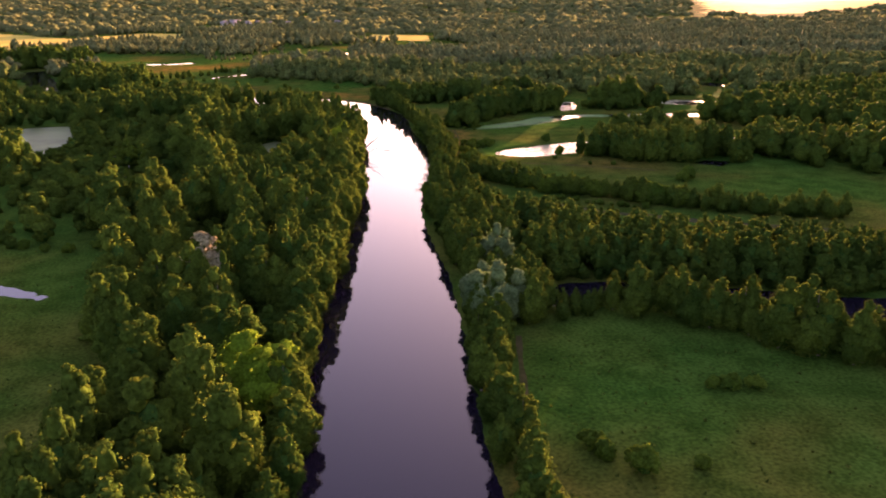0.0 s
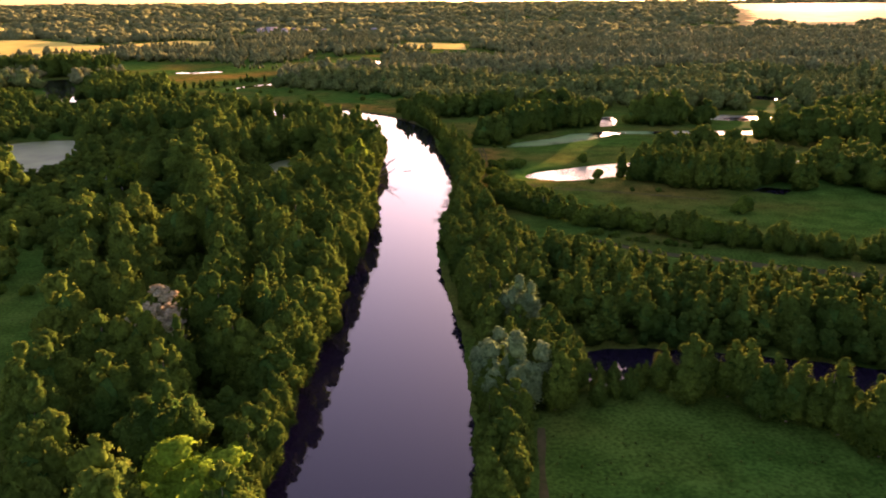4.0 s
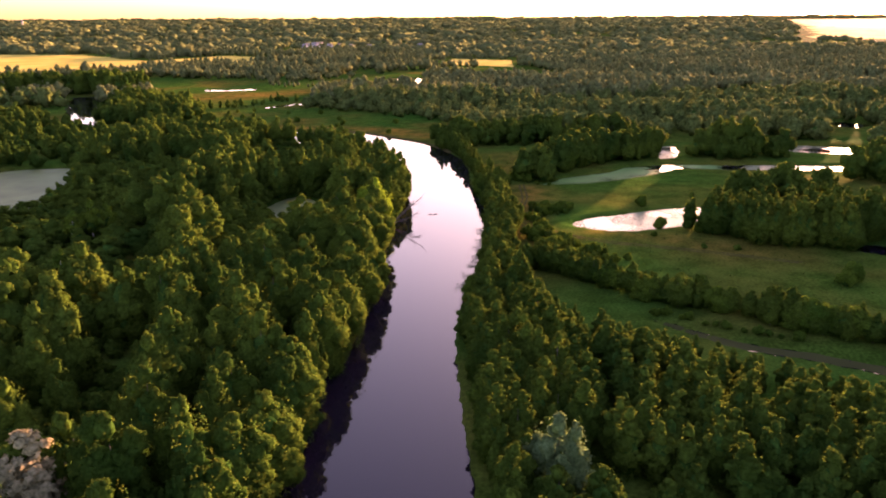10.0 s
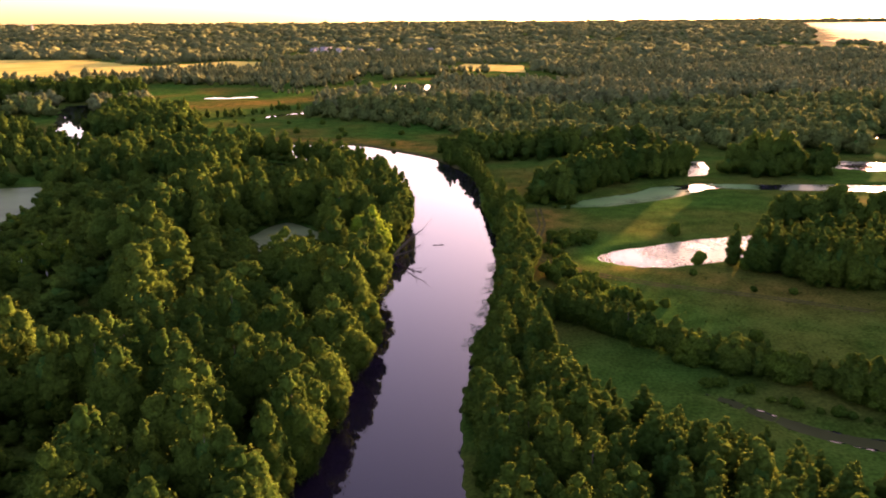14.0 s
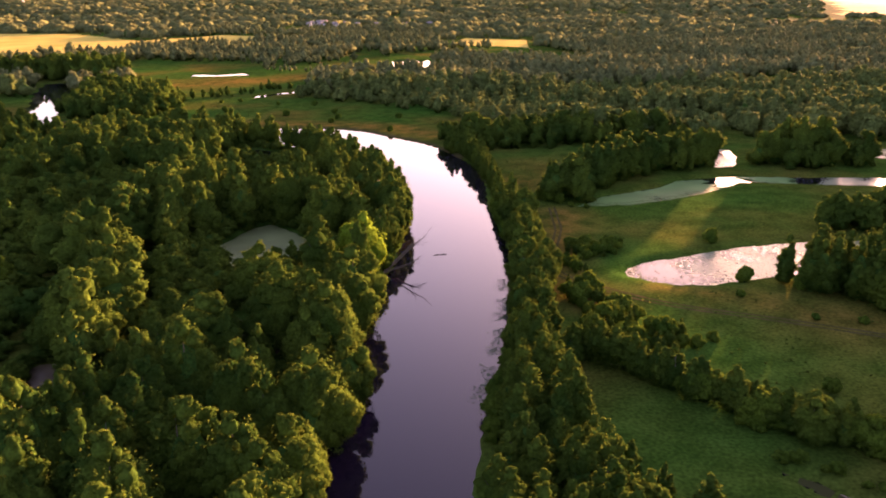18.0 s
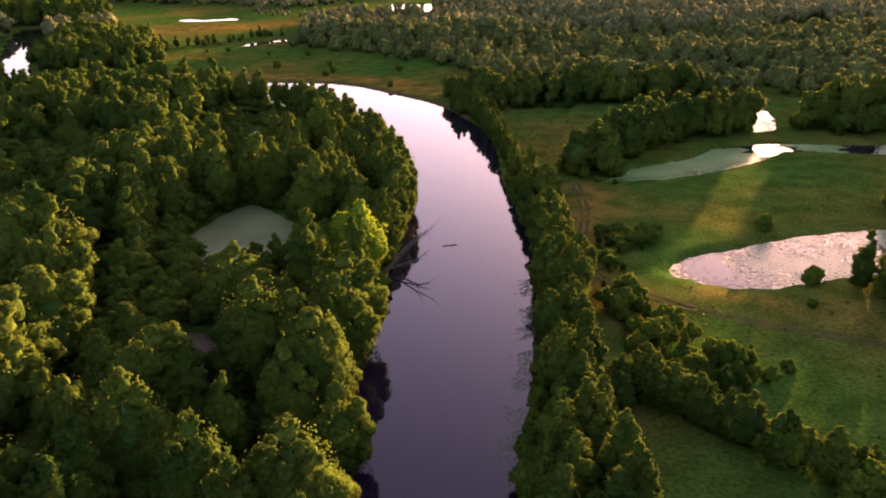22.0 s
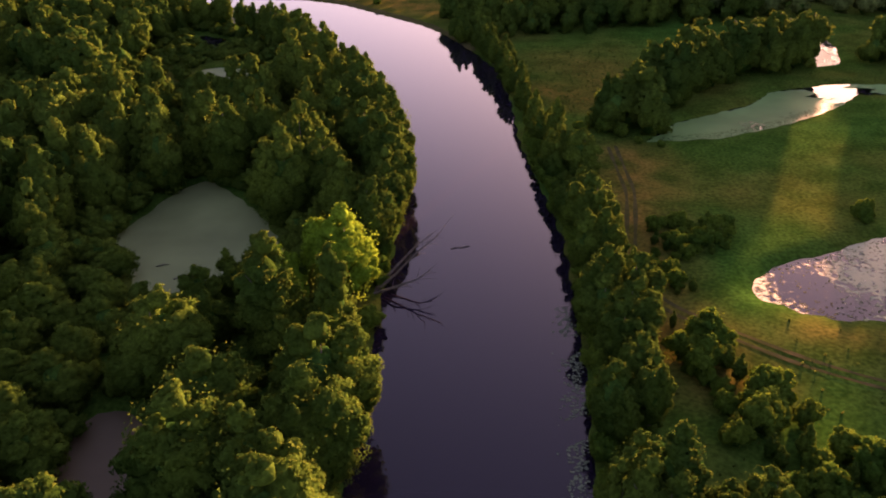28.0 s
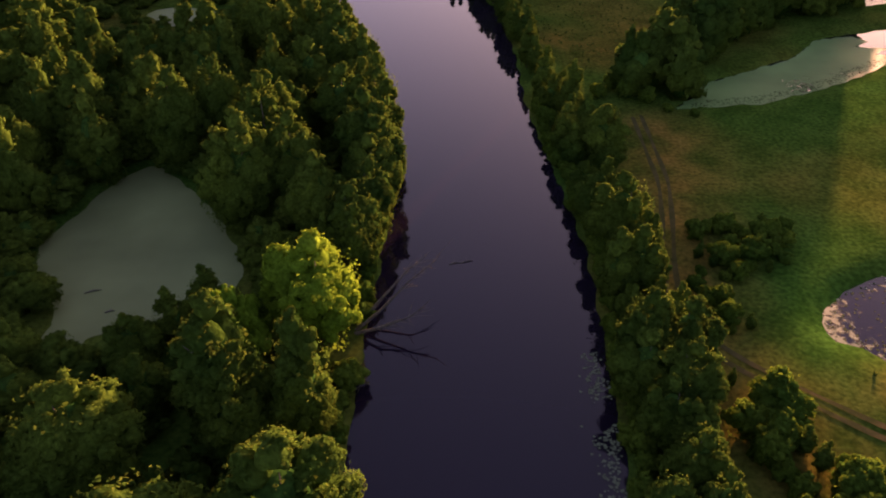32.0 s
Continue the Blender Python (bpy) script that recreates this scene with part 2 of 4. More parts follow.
def join(pieces):
    vs, fs, at = [], [], 0
    for v, f in pieces:
        vs.append(v)
        fs.append(np.asarray(f) + at)
        at += len(v)
    return np.concatenate(vs), np.concatenate(fs)


def ball(level):
    bm = bmesh.new()
    bmesh.ops.create_icosphere(bm, subdivisions=level, radius=1.0)
    v = np.array([w.co for w in bm.verts])
    f = np.array([[w.index for w in p.verts] for p in bm.faces])
    bm.free()
    return v, f


BALL1, BALL2 = ball(1), ball(2)


def limb(points, radii, sides):
    """A tapered, bent tube through the points."""
    pts, vs, fs = [Vector(p) for p in points], [], []
    for k, (p, r) in enumerate(zip(pts, radii)):
        way = (pts[min(k + 1, len(pts) - 1)] - pts[max(k - 1, 0)]).normalized()
        side = way.orthogonal().normalized()
        other = way.cross(side)
        for s in range(sides):
            a = 2 * math.pi * s / sides
            vs.append(p + (side * math.cos(a) + other * math.sin(a)) * r)
    for k in range(len(pts) - 1):
        for s in range(sides):
            a, b = k * sides + s, k * sides + (s + 1) % sides
            fs += [(a, b, b + sides), (a, b + sides, a + sides)]
    return np.array([tuple(v) for v in vs]), np.array(fs)


def puff(way, phase):
    """How far the skin of a puff of leaves stands out in each direction: small knobs, a narrowed top."""
    x, y, z = way[:, 0], way[:, 1], way[:, 2]
    p, q = phase[..., 0], phase[..., 1]
    knobs = np.sin(4.3 * x + p) * np.sin(4.1 * y + q) + np.sin(5.2 * z + q) * np.sin(4.6 * x - p) + 0.6 * np.sin(9.0 * y + p) * np.sin(8.3 * x + 7.7 * z + q)
    return 1 + 0.12 * knobs


def peak(way):
    """A puff's stretch: round below, drawn to a blunt tip above."""
    high = np.clip(way[:, 2:], 0, 1)
    return way * np.concatenate([1 - 0.22 * high, 1 - 0.22 * high, 1 + 0.12 * high], 1)


def tufts_of(rng, centres, radii, phases, each, droop, middle):
    """Small tufts over the skin of every puff: their centres and radii, and the puff's way out there."""
    n = len(radii)
    pick = np.repeat(np.arange(n), each)
    out = centres[pick] - middle
    out /= np.linalg.norm(out, axis=1)[:, None] + 1e-6
    way = rng.normal(size=(n * each, 3)) + out * 0.8 + np.array([0, 0, 0.4])
    way /= np.linalg.norm(way, axis=1)[:, None]
    reach = radii[pick] * puff(way, phases[pick]) * rng.uniform(0.70, 0.86, n * each)
    small = radii[pick] * rng.uniform(0.32, 0.48, n * each) * (8 / each) ** 0.3
    face = way * 0.6 + out * 0.5
    return centres[pick] + peak(way) * reach[:, None] * np.array([1, 1, droop]), small, face / np.linalg.norm(face, axis=1)[:, None]


def tuft_places(rng, at, small, face, count):
    """Places over the outer side of the tufts, with the way each one faces and the way out of the crown."""
    share = small ** 2 / (small ** 2).sum()
    pick = rng.choice(len(small), count, p=share)
    way = rng.normal(size=(count, 3)) + face[pick] * 0.9 + np.array([0, 0, 0.3])
    way /= np.linalg.norm(way, axis=1)[:, None]
    off = way * small[pick][:, None] * rng.uniform(0.78, 1.06, (count, 1)) * np.array([1, 1, 0.9])
    return at[pick] + off, way, face[pick]


def hull_places(rng, height, width, foot, count, pointed, lean, sway):
    """Places over the smooth, lightly waved hull of a crown."""
    u = 1 - np.sqrt(1 - rng.uniform(0.0, 0.995, count))
    a = rng.uniform(0, 2 * np.pi, count)
    prof = np.sin(np.pi * (0.22 + 0.75 * u)) ** pointed
    wave = 1 + 0.10 * np.sin(2 * a + sway[0]) + 0.10 * np.sin(3 * a + sway[1] + 4 * u) + 0.13 * np.sin(5 * a + 9 * u) * np.sin(11 * u + sway[0])
    r = width / 2 * prof * wave * rng.uniform(0.82, 1.0, count)
    at = np.stack([np.cos(a) * r + lean[0] * u, np.sin(a) * r + lean[1] * u, foot + (height - foot) * u * rng.uniform(0.95, 1.0, count)], 1)
    tilt = 0.1 + 0.9 * np.clip(u - 0.15, 0, 1)
    out = np.stack([np.cos(a), np.sin(a), tilt], 1)
    out /= np.linalg.norm(out, axis=1)[:, None]
    way = out + rng.normal(0, 0.3, (count, 3))
    way /= np.linalg.norm(way, axis=1)[:, None]
    return at, way, out


def sprays(rng, at, way, out, size):
    """Pointed leaf sprays at the places given, turned outwards and up."""
    count = len(at)
    up = way + rng.normal(0, 0.48, (count, 3))
    up /= np.linalg.norm(up, axis=1)[:, None]
    side = np.cross(up, rng.normal(size=(count, 3)))
    side /= np.linalg.norm(side, axis=1)[:, None]
    fore = np.cross(up, side)
    s = size * rng.uniform(0.6, 1.35, (count, 1))
    v = np.stack([at - fore * s * 0.45 - side * s * 0.5, at - fore * s * 0.45 + side * s * 0.5, at + fore * s * 0.75], 1).reshape(-1, 3)
    f = np.arange(count * 3).reshape(-1, 3)
    face = way * 0.50 + out * 0.45 + up * 0.30 + np.array([0, 0, 0.1])
    return v, f, np.repeat(face / np.linalg.norm(face, axis=1)[:, None], 3, 0)


def crown(rng, height, width, foot, lobes, count, size, core, pointed=0.5, droop=1.0, fill=0.74, knob=1.0, smooth=0.06, loose=0.1, heart=0.60, each=8):
    """A crown from foot to height: puffs of leaves heaped over a dome or cone, a heart inside, mostly coloured dark for
    the crown's inner shade, leaf sprays outside.
    """
    cs, rs = [], []
    lean = rng.normal(0, 0.03, 2) * height
    big = 1.0 / math.sqrt(lobes / 20)
    sway = rng.uniform(0, 6.28, 2)
    for k in range(lobes):
        u = 1 - math.sqrt(1 - (k + 0.5) / lobes) * 0.98
        prof = math.sin(math.pi * (0.22 + 0.75 * u)) ** pointed
        r = width * knob * rng.uniform(0.19, 0.30) * big * (1.15 - 0.55 * u)
        a = k * 2.39996 + rng.uniform(-0.4, 0.4)
        lump = 1 + 0.10 * math.sin(2 * a + sway[0]) + 0.10 * math.sin(3 * a + sway[1] + 4 * u)
        r_out = max(width / 2 * prof * lump * rng.uniform(0.94 - 0.6 * loose, 1.04 + 0.5 * loose) - r * 0.85, 0)
        z = foot + r + (height - foot - 2 * r) * u + rng.normal(0, 0.02 + 0.14 * loose) * height
        cs.append((math.cos(a) * r_out + lean[0] * u, math.sin(a) * r_out + lean[1] * u, min(max(z, foot + 0.3 * r), height - r * 1.1)))
        rs.append(r)
    cs.append((lean[0], lean[1], height - width * 0.16 * big))
    rs.append(width * 0.15 * big)
    cs, rs = np.array(cs), np.array(rs)
    phases = rng.uniform(0, 6.28, (len(rs), 2))
    bv, bf = core
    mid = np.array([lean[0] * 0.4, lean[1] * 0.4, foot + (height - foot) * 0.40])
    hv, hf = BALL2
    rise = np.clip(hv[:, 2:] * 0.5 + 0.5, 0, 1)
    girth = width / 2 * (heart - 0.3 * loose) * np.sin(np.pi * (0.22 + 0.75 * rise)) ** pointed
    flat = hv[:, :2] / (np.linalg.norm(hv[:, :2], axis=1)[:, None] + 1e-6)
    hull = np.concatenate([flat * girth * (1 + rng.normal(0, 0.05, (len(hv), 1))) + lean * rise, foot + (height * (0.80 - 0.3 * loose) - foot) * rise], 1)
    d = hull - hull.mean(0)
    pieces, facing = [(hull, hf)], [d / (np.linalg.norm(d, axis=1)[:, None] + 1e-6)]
    for c, r, ph in zip(cs, rs, phases):
        skin = puff(bv, np.broadcast_to(ph, (len(bv), 2)))[:, None]
        pieces.append((peak(bv) * skin * r * fill * np.array([1, 1, droop]) + c, bf))
        way_out = (c - mid) / (np.linalg.norm(c - mid) + 1e-6)
        face = bv + way_out * 0.3 + (skin - 1) * 1.2 * bv + np.array([0, 0, 0.08])
        facing.append(face / (np.linalg.norm(face, axis=1)[:, None] + 1e-6))
    ts, tr, tw = tufts_of(rng, cs, rs, phases, each, droop, mid)
    cv, cf = BALL1
    for c, r, w in zip(ts, tr, tw):
        pieces.append((cv * r * 0.82 * (1 + rng.normal(0, 0.12, (len(cv), 1))) + c, cf))
        face = cv * 0.7 + w * 0.6
        facing.append(face / (np.linalg.norm(face, axis=1)[:, None] + 1e-6))
    half = int(count * smooth)
    spots = [np.concatenate(p) for p in zip(tuft_places(rng, ts, tr, tw, count - half), hull_places(rng, height, width, foot, half, pointed, lean, sway))]
    lv, lf, ln = sprays(rng, *spots, size)
    pieces.append((lv, lf))
    v, f = join(pieces)
    v[:, 2] = np.maximum(v[:, 2], 0.15)
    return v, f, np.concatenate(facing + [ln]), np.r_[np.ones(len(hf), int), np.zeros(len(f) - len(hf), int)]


def trunk(rng, height, radius, limbs=4, sides=7):
    tip = height * 0.8
    bend = rng.normal(0, 0.03, (3, 2)) * height
    axis = [(0, 0, -0.4), (0, 0, 0.25), (*bend[0], tip * 0.4), (*bend[1], tip * 0.7), (*bend[1], tip)]
    pieces = [limb(axis, [radius * 1.5, radius, radius * 0.75, radius * 0.45, radius * 0.12], sides)]
    for k in range(limbs):
        z = tip * rng.uniform(0.3, 0.75)
        a, reach = rng.uniform(0, 6.28), height * rng.uniform(0.08, 0.13)
        c, s = math.cos(a), math.sin(a)
        ox, oy = bend[0] * 0.8
        pieces.append(limb([(ox, oy, z), (ox + c * reach * 0.6, oy + s * reach * 0.6, z + reach * 0.7), (ox + c * reach, oy + s * reach, z + reach * 1.5)],
                           [radius * 0.35, radius * 0.22, radius * 0.06], 4))
    return join(pieces)


# ---- the plan: water ----
LEFT_BANK = [(-30, -140), (-28, -20), (-28, 16), (-26.5, 33), (-25, 48), (-23.5, 75), (-22, 100), (-19, 122), (-16.5, 150), (-14.5, 180),
             (-13, 205), (-10.8, 230), (-10, 250), (-13, 275), (-18, 293), (-28, 315), (-39, 336), (-49, 352), (-62, 366), (-80, 388),
             (-110, 397), (-150, 400), (-180, 416), (-198, 430), (-218, 455), (-240, 510), (-262, 560), (-282, 620)]
RIGHT_BANK = [(0, -140), (0, -20), (0, 0), (1, 12), (3, 45), (4, 68), (3.2, 86), (2.8, 108), (3, 124), (4.5, 135), (7.4, 153), (11, 172),
              (13.3, 190), (14.8, 210), (15.6, 224), (14.3, 245), (12.8, 268), (13.5, 292), (12.5, 318), (7, 337), (0, 356), (-8, 370), (-21, 385),
              (-36, 402), (-51, 411), (-94, 416), (-134, 415), (-165, 425), (-190, 436), (-205, 465), (-221, 514), (-250, 583), (-268, 625)]
PONDS = {
    "lily_pond": [(39, 207), (45, 214), (56, 218), (71, 225), (87, 229), (115, 231), (150, 229), (150, 214), (115, 210), (88, 207), (72, 204), (65, 202), (57, 199), (47, 200)],
    "long_pond": [(39, 266), (48, 277), (69, 289), (78, 299), (96, 304), (122, 302), (143, 301), (170, 297), (166, 287), (137, 290), (119, 292.5), (98, 296), (89, 287), (73, 276), (56, 268)],
    "wood_pool": [(97, 319), (101, 335), (105, 352), (113, 353), (111, 338), (105, 322)],
    "wood_stream": [(148, 345), (157, 354), (176, 351), (204, 340), (200, 326), (174, 328), (158, 337)],
    "far_pool": [(220, 436), (236, 438), (242, 420), (226, 408)],
    "grey_pond": [(-180, 296), (-168, 306), (-147, 308), (-136, 268), (-130, 244), (-135, 230), (-150, 226), (-175, 235), (-200, 260)],
    "hidden_pond": [(-47.3, 249), (-51.1, 246), (-53.4, 239), (-57.3, 227), (-54.5, 219), (-49, 212.4), (-50, 209), (-51.5, 203.5), (-45.6, 203.8), (-44.9, 208.8), (-35.3, 210.9), (-29.5, 214.6), (-29.1, 222.3), (-35.2, 234.1), (-41.1, 242.3)],
    "murky_pool": [(-45, 184), (-39, 182), (-35, 174), (-33, 165), (-40, 160), (-46, 170)],
    "small_pool": [(-72, 162), (-66, 163), (-60, 153), (-65, 146)],
    "reed_pool": [(-69, 321), (-61, 325), (-49, 319), (-53, 309), (-61, 312)],
    "tip_pool": [(-77, 361), (-64, 353), (-66, 345), (-71, 345)],
    "side_channel": [(21, 50), (25, 59.5), (33, 60), (42, 58.5), (56, 54.5), (70, 49), (85, 43), (120, 36), (120, 27), (80, 32), (56, 42.5), (34, 48), (23, 46)],
    "brook": [(43.5, 129), (47, 126.6), (51, 122), (56, 117.6), (62, 114), (68, 111.8), (80, 104), (120, 86), (120, 82.5), (79, 100.5), (67, 108), (60, 111.4), (54, 115), (49.5, 120.4), (45, 126)],
    "meadow_pool": [(-196, 684), (-176, 676), (-158, 688), (-149, 672), (-178, 664), (-192, 668)],
    "far_pond": [(-47, 806), (-12, 802), (-10, 735), (-41, 722)],
    "clearing_pool": [(-110, 79), (-93, 75.5), (-81, 67), (-82, 65), (-95, 71), (-110, 74)],
    "gap_pool": [(109, 178), (116, 183), (124, 178), (117, 171)],
    "strip_pool": [(-117, 535), (-104, 553), (-91, 563), (-87, 556), (-101, 547), (-114, 529)],
}


def rounded(poly):
    """The outline with its corners cut."""
    out = []
    for (ax, ay), (bx, by) in zip(poly, poly[1:] + poly[:1]):
        out += [(ax * 0.8 + bx * 0.2, ay * 0.8 + by * 0.2), (ax * 0.2 + bx * 0.8, ay * 0.2 + by * 0.8)]
    return out


for name_ in ("hidden_pond", "murky_pool", "small_pool", "lily_pond", "grey_pond", "reed_pool"):
    PONDS[name_] = rounded(PONDS[name_])
RIVER = LEFT_BANK + RIGHT_BANK[::-1]


def shore(px, py, poly):
    """Signed distance to a closed outline: below zero inside."""
    q = np.array(poly, float)
    inside = np.zeros(px.shape, bool)
    best = np.full(px.shape, 1e9)
    for (ax, ay), (bx, by) in zip(q, np.roll(q, -1, 0)):
        ex, ey = bx - ax, by - ay
        u = np.clip(((px - ax) * ex + (py - ay) * ey) / (ex * ex + ey * ey), 0, 1)
        best = np.minimum(best, np.hypot(px - ax - u * ex, py - ay - u * ey))
        if ay != by:
            cross = (ay > py) != (by > py)
            inside ^= cross & (px < ex * (py - ay) / ey + ax)
    return np.where(inside, -best, best)


def shore_all(px, py):
    d = shore(px, py, RIVER)
    for poly in PONDS.values():
        d = np.minimum(d, shore(px, py, poly))
    return d


def relief(px, py, d):
    """Ground height: low banks, a level flood plain, a wooded rise far off."""
    wav = 0.18 * np.sin(px * 0.11 + 1.3 * np.sin(py * 0.07)) + 0.12 * np.sin(py * 0.19 + px * 0.05)
    z = np.clip((d + 0.5 * np.sin(px * 0.9) * np.cos(py * 0.8)) * 0.22, -1.6, 0.65) + np.where(d > 4, wav * np.clip((d - 4) / 6, 0, 1), 0)
    rise = np.clip((py - 1750 + 0.12 * px) / 900, 0, 1)
    z = z + 24 * rise * rise * (3 - 2 * rise) + np.clip((py - 2700) / 2200, 0, 1) * 22
    return z


def ground_z(px, py):
    px, py = np.atleast_1d(np.asarray(px, float)), np.atleast_1d(np.asarray(py, float))
    return relief(px, py, shore_all(px, py))


def spread(start, stop, step, growth):
    out = [start]
    while out[-1] < stop:
        out.append(out[-1] + step)
        step *= growth
    return out


xs = np.array([-v for v in spread(75, 4900, 1.9, 1.045)][::-1] + list(np.arange(-73.2, 100, 1.8)) + spread(100, 4900, 1.9, 1.045))
ys = np.array([-v for v in spread(20, 2500, 3, 1.2)][::-1] + list(np.arange(-18, 310, 1.9)) + spread(310, 4850, 2.0, 1.014))
gx, gy = np.meshgrid(xs, ys)
gz = relief(gx, gy, shore_all(gx, gy))
w_, h_ = len(xs), len(ys)
k_ = (np.arange(h_ - 1)[:, None] * w_ + np.arange(w_ - 1)[None]).ravel()
tris_ = np.concatenate([np.stack([k_, k_ + 1, k_ + w_ + 1], 1), np.stack([k_, k_ + w_ + 1, k_ + w_], 1)])
ground_mesh = mesh_of("ground", np.stack([gx, gy, gz], -1).reshape(-1, 3), tris_, [GRASS])
ground_mesh.polygons.foreach_set("use_smooth", np.ones(len(tris_), bool))


def near_line(points, reach):
    """How near the ground's vertices lie to a line: one on it, nothing past its reach."""
    best = np.full(gx.shape, 1e9)
    for (ax, ay), (bx, by) in zip(points, points[1:]):
        ex, ey = bx - ax, by - ay
        u = np.clip(((gx - ax) * ex + (gy - ay) * ey) / (ex * ex + ey * ey), 0, 1)
        best = np.minimum(best, np.hypot(gx - ax - u * ex, gy - ay - u * ey))
    return np.clip(1 - best / reach, 0, 1)


# dry and trampled grass beside the river trees and along the far bend; on the far strips the yellow of sunlit meadow,
# put into the colour
worn = np.maximum.reduce([near_line([(33, 256), (30, 240), (27, 226), (24, 211), (23, 198), (30, 190)], 13.0),
                          near_line([(-134, 423), (-94, 424), (-50, 420), (-22, 408), (0, 388), (12, 402)], 17.0),
                          near_line([(-195, 590), (-150, 610), (-105, 650)], 34.0), near_line([(22, 300), (30, 292), (42, 300)], 12.0) * 0.8,
                          near_line([(45, 196), (60, 190), (80, 176)], 9.0) * 0.6])
ground_mesh.attributes.new("worn", "FLOAT", "POINT").data.foreach_set("value", worn.ravel().astype(np.float32))
tagged(new("ground", ground_mesh), "grassy flood plain meadow with low river banks", "ground", kind="structure")

water_mesh = mesh_of("water", [(-420, -200, 0), (420, -200, 0), (420, 1000, 0), (-420, 1000, 0)], [(0, 1, 2), (0, 2, 3)], [WATER])
tagged(new("water", water_mesh), "still dark river water mirroring the evening sky", "water", kind="structure")


def sheet(name, poly, z, mat, label, category, kind="structure"):
    bm = bmesh.new()
    face = bm.faces.new([bm.verts.new((x, y, z)) for x, y in poly])
    bmesh.ops.triangulate(bm, faces=[face])
    me = bpy.data.meshes.new(name)
    bm.to_mesh(me)
    bm.free()
    me.materials.append(mat)
    return tagged(new(name, me), label, category, kind=kind)


def ragged(poly, amp, seed):
    """The outline with a frayed edge."""
    r, out = np.random.default_rng(seed), []
    for (ax, ay), (bx, by) in zip(poly, poly[1:] + poly[:1]):
        steps = max(2, int(math.hypot(bx - ax, by - ay) / 1.2))
        for k in range(steps):
            j = r.uniform(-amp, amp, 2) if k else (0, 0)
            out.append((ax + (bx - ax) * k / steps + j[0], ay + (by - ay) * k / steps + j[1]))
    return out


def grown(poly, by):
    c = np.mean(poly, 0)
    return [tuple(np.array(p) + (np.array(p) - c) / np.linalg.norm(np.array(p) - c) * by) for p in poly]


sheet("duckweed", grown(PONDS["hidden_pond"], 1), 0.03, DUCKWEED, "grey-green duckweed skin closing a hidden pond", "duckweed", "stuff")
sheet("duckweed", grown(PONDS["grey_pond"], 2), 0.03, DUCKWEED, "grey duckweed skin on a pond in the woods", "duckweed", "stuff")
sheet("duckweed", grown(PONDS["murky_pool"], 1), 0.03, MURK, "brownish scum on a murky pool between trees", "pond scum", "stuff")
sheet("duckweed", ragged(PONDS["brook"], 0.4, 8), 0.03, BROOK_SCUM, "brownish scum on a slow muddy brook", "pond scum", "stuff")
sheet("duckweed", grown(PONDS["small_pool"], 1), 0.03, MURK, "brownish scum on a small pool between trees", "pond scum", "stuff")
sheet("duckweed", grown(PONDS["reed_pool"], 1), 0.03, DUCKWEED, "grey duckweed skin on a pool behind the river bend", "duckweed", "stuff")
sheet("duckweed", grown(PONDS["lily_pond"], 1), 0.03, THIN_WEED, "speckled duckweed and pads on a bright pond", "duckweed", "stuff")
# Three weed skins added to break up the white sky reflection on open water.
sheet("duckweed", grown(PONDS["wood_stream"], 1), 0.03, THIN_WEED, "added weed skin breaking the sky reflection on a stream among trees", "duckweed", "stuff")
sheet("duckweed", ragged([(119, 303), (143, 302), (171, 298), (167, 286), (137, 289), (120, 291.5), (123, 295), (118.5, 299)], 0.5, 6), 0.03, THIN_WEED, "added weed skin breaking the sky reflection on the long pond's end", "duckweed", "stuff")
sheet("duckweed", grown(PONDS["wood_pool"], 1), 0.03, THIN_WEED, "added weed skin breaking the sky reflection on a pool between woods", "duckweed", "stuff")
sheet("duckweed", ragged(PONDS["long_pond"][:3] + [(76, 298), (86, 300), (88, 297), (84, 294.5), (91, 293), (86, 290), (92, 289.5), (88, 286), (73, 275), (56, 267)], 0.55, 3), 0.03, HALF_WEED, "pale green duckweed on the long pond", "duckweed", "stuff")


sheet("duckweed", ragged([(100, 305), (96, 301), (104, 300), (101, 297), (112, 292.5), (116, 294), (113, 297), (118, 299), (114, 304)], 0.55, 4), 0.03, HALF_WEED, "pale green duckweed on the long pond", "duckweed", "stuff")


def field(name, poly, label):
    """A mown field draped a little above the ground."""
    q = np.array(poly, float)
    ax, ay = np.meshgrid(np.linspace(q[:, 0].min(), q[:, 0].max(), 40), np.linspace(q[:, 1].min(), q[:, 1].max(), 40))
    inside = shore(ax, ay, poly) < 0
    z = ground_z(ax.ravel(), ay.ravel()).reshape(ax.shape) + 0.35
    k = np.array([i * 40 + j for i in range(39) for j in range(39) if inside[i, j] and inside[i + 1, j] and inside[i, j + 1] and inside[i + 1, j + 1]])
    tr = np.concatenate([np.stack([k, k + 1, k + 41], 1), np.stack([k, k + 41, k + 40], 1)])
    tagged(new(name, mesh_of(name, np.stack([ax, ay, z], -1).reshape(-1, 3), tr, [STRAW])), label, "field", kind="structure")


HAY = [[(-470, 840), (-361, 968), (-371, 1120), (-589, 1382), (-900, 1400), (-800, 1000)], [(10, 1020), (98, 955), (110, 1110), (30, 1165)],
       [(857, 1874), (1100, 1800), (2300, 2600), (2400, 3900), (1650, 3900), (1200, 2700)], [(-190, 590), (-141, 562), (-99, 674), (-173, 655)],
       [(-420, 1130), (-250, 1060), (-160, 1180), (-330, 1300)]]
for poly_ in HAY[:3] + HAY[4:]:
    field("field", poly_, "golden mown hay field among far woods")


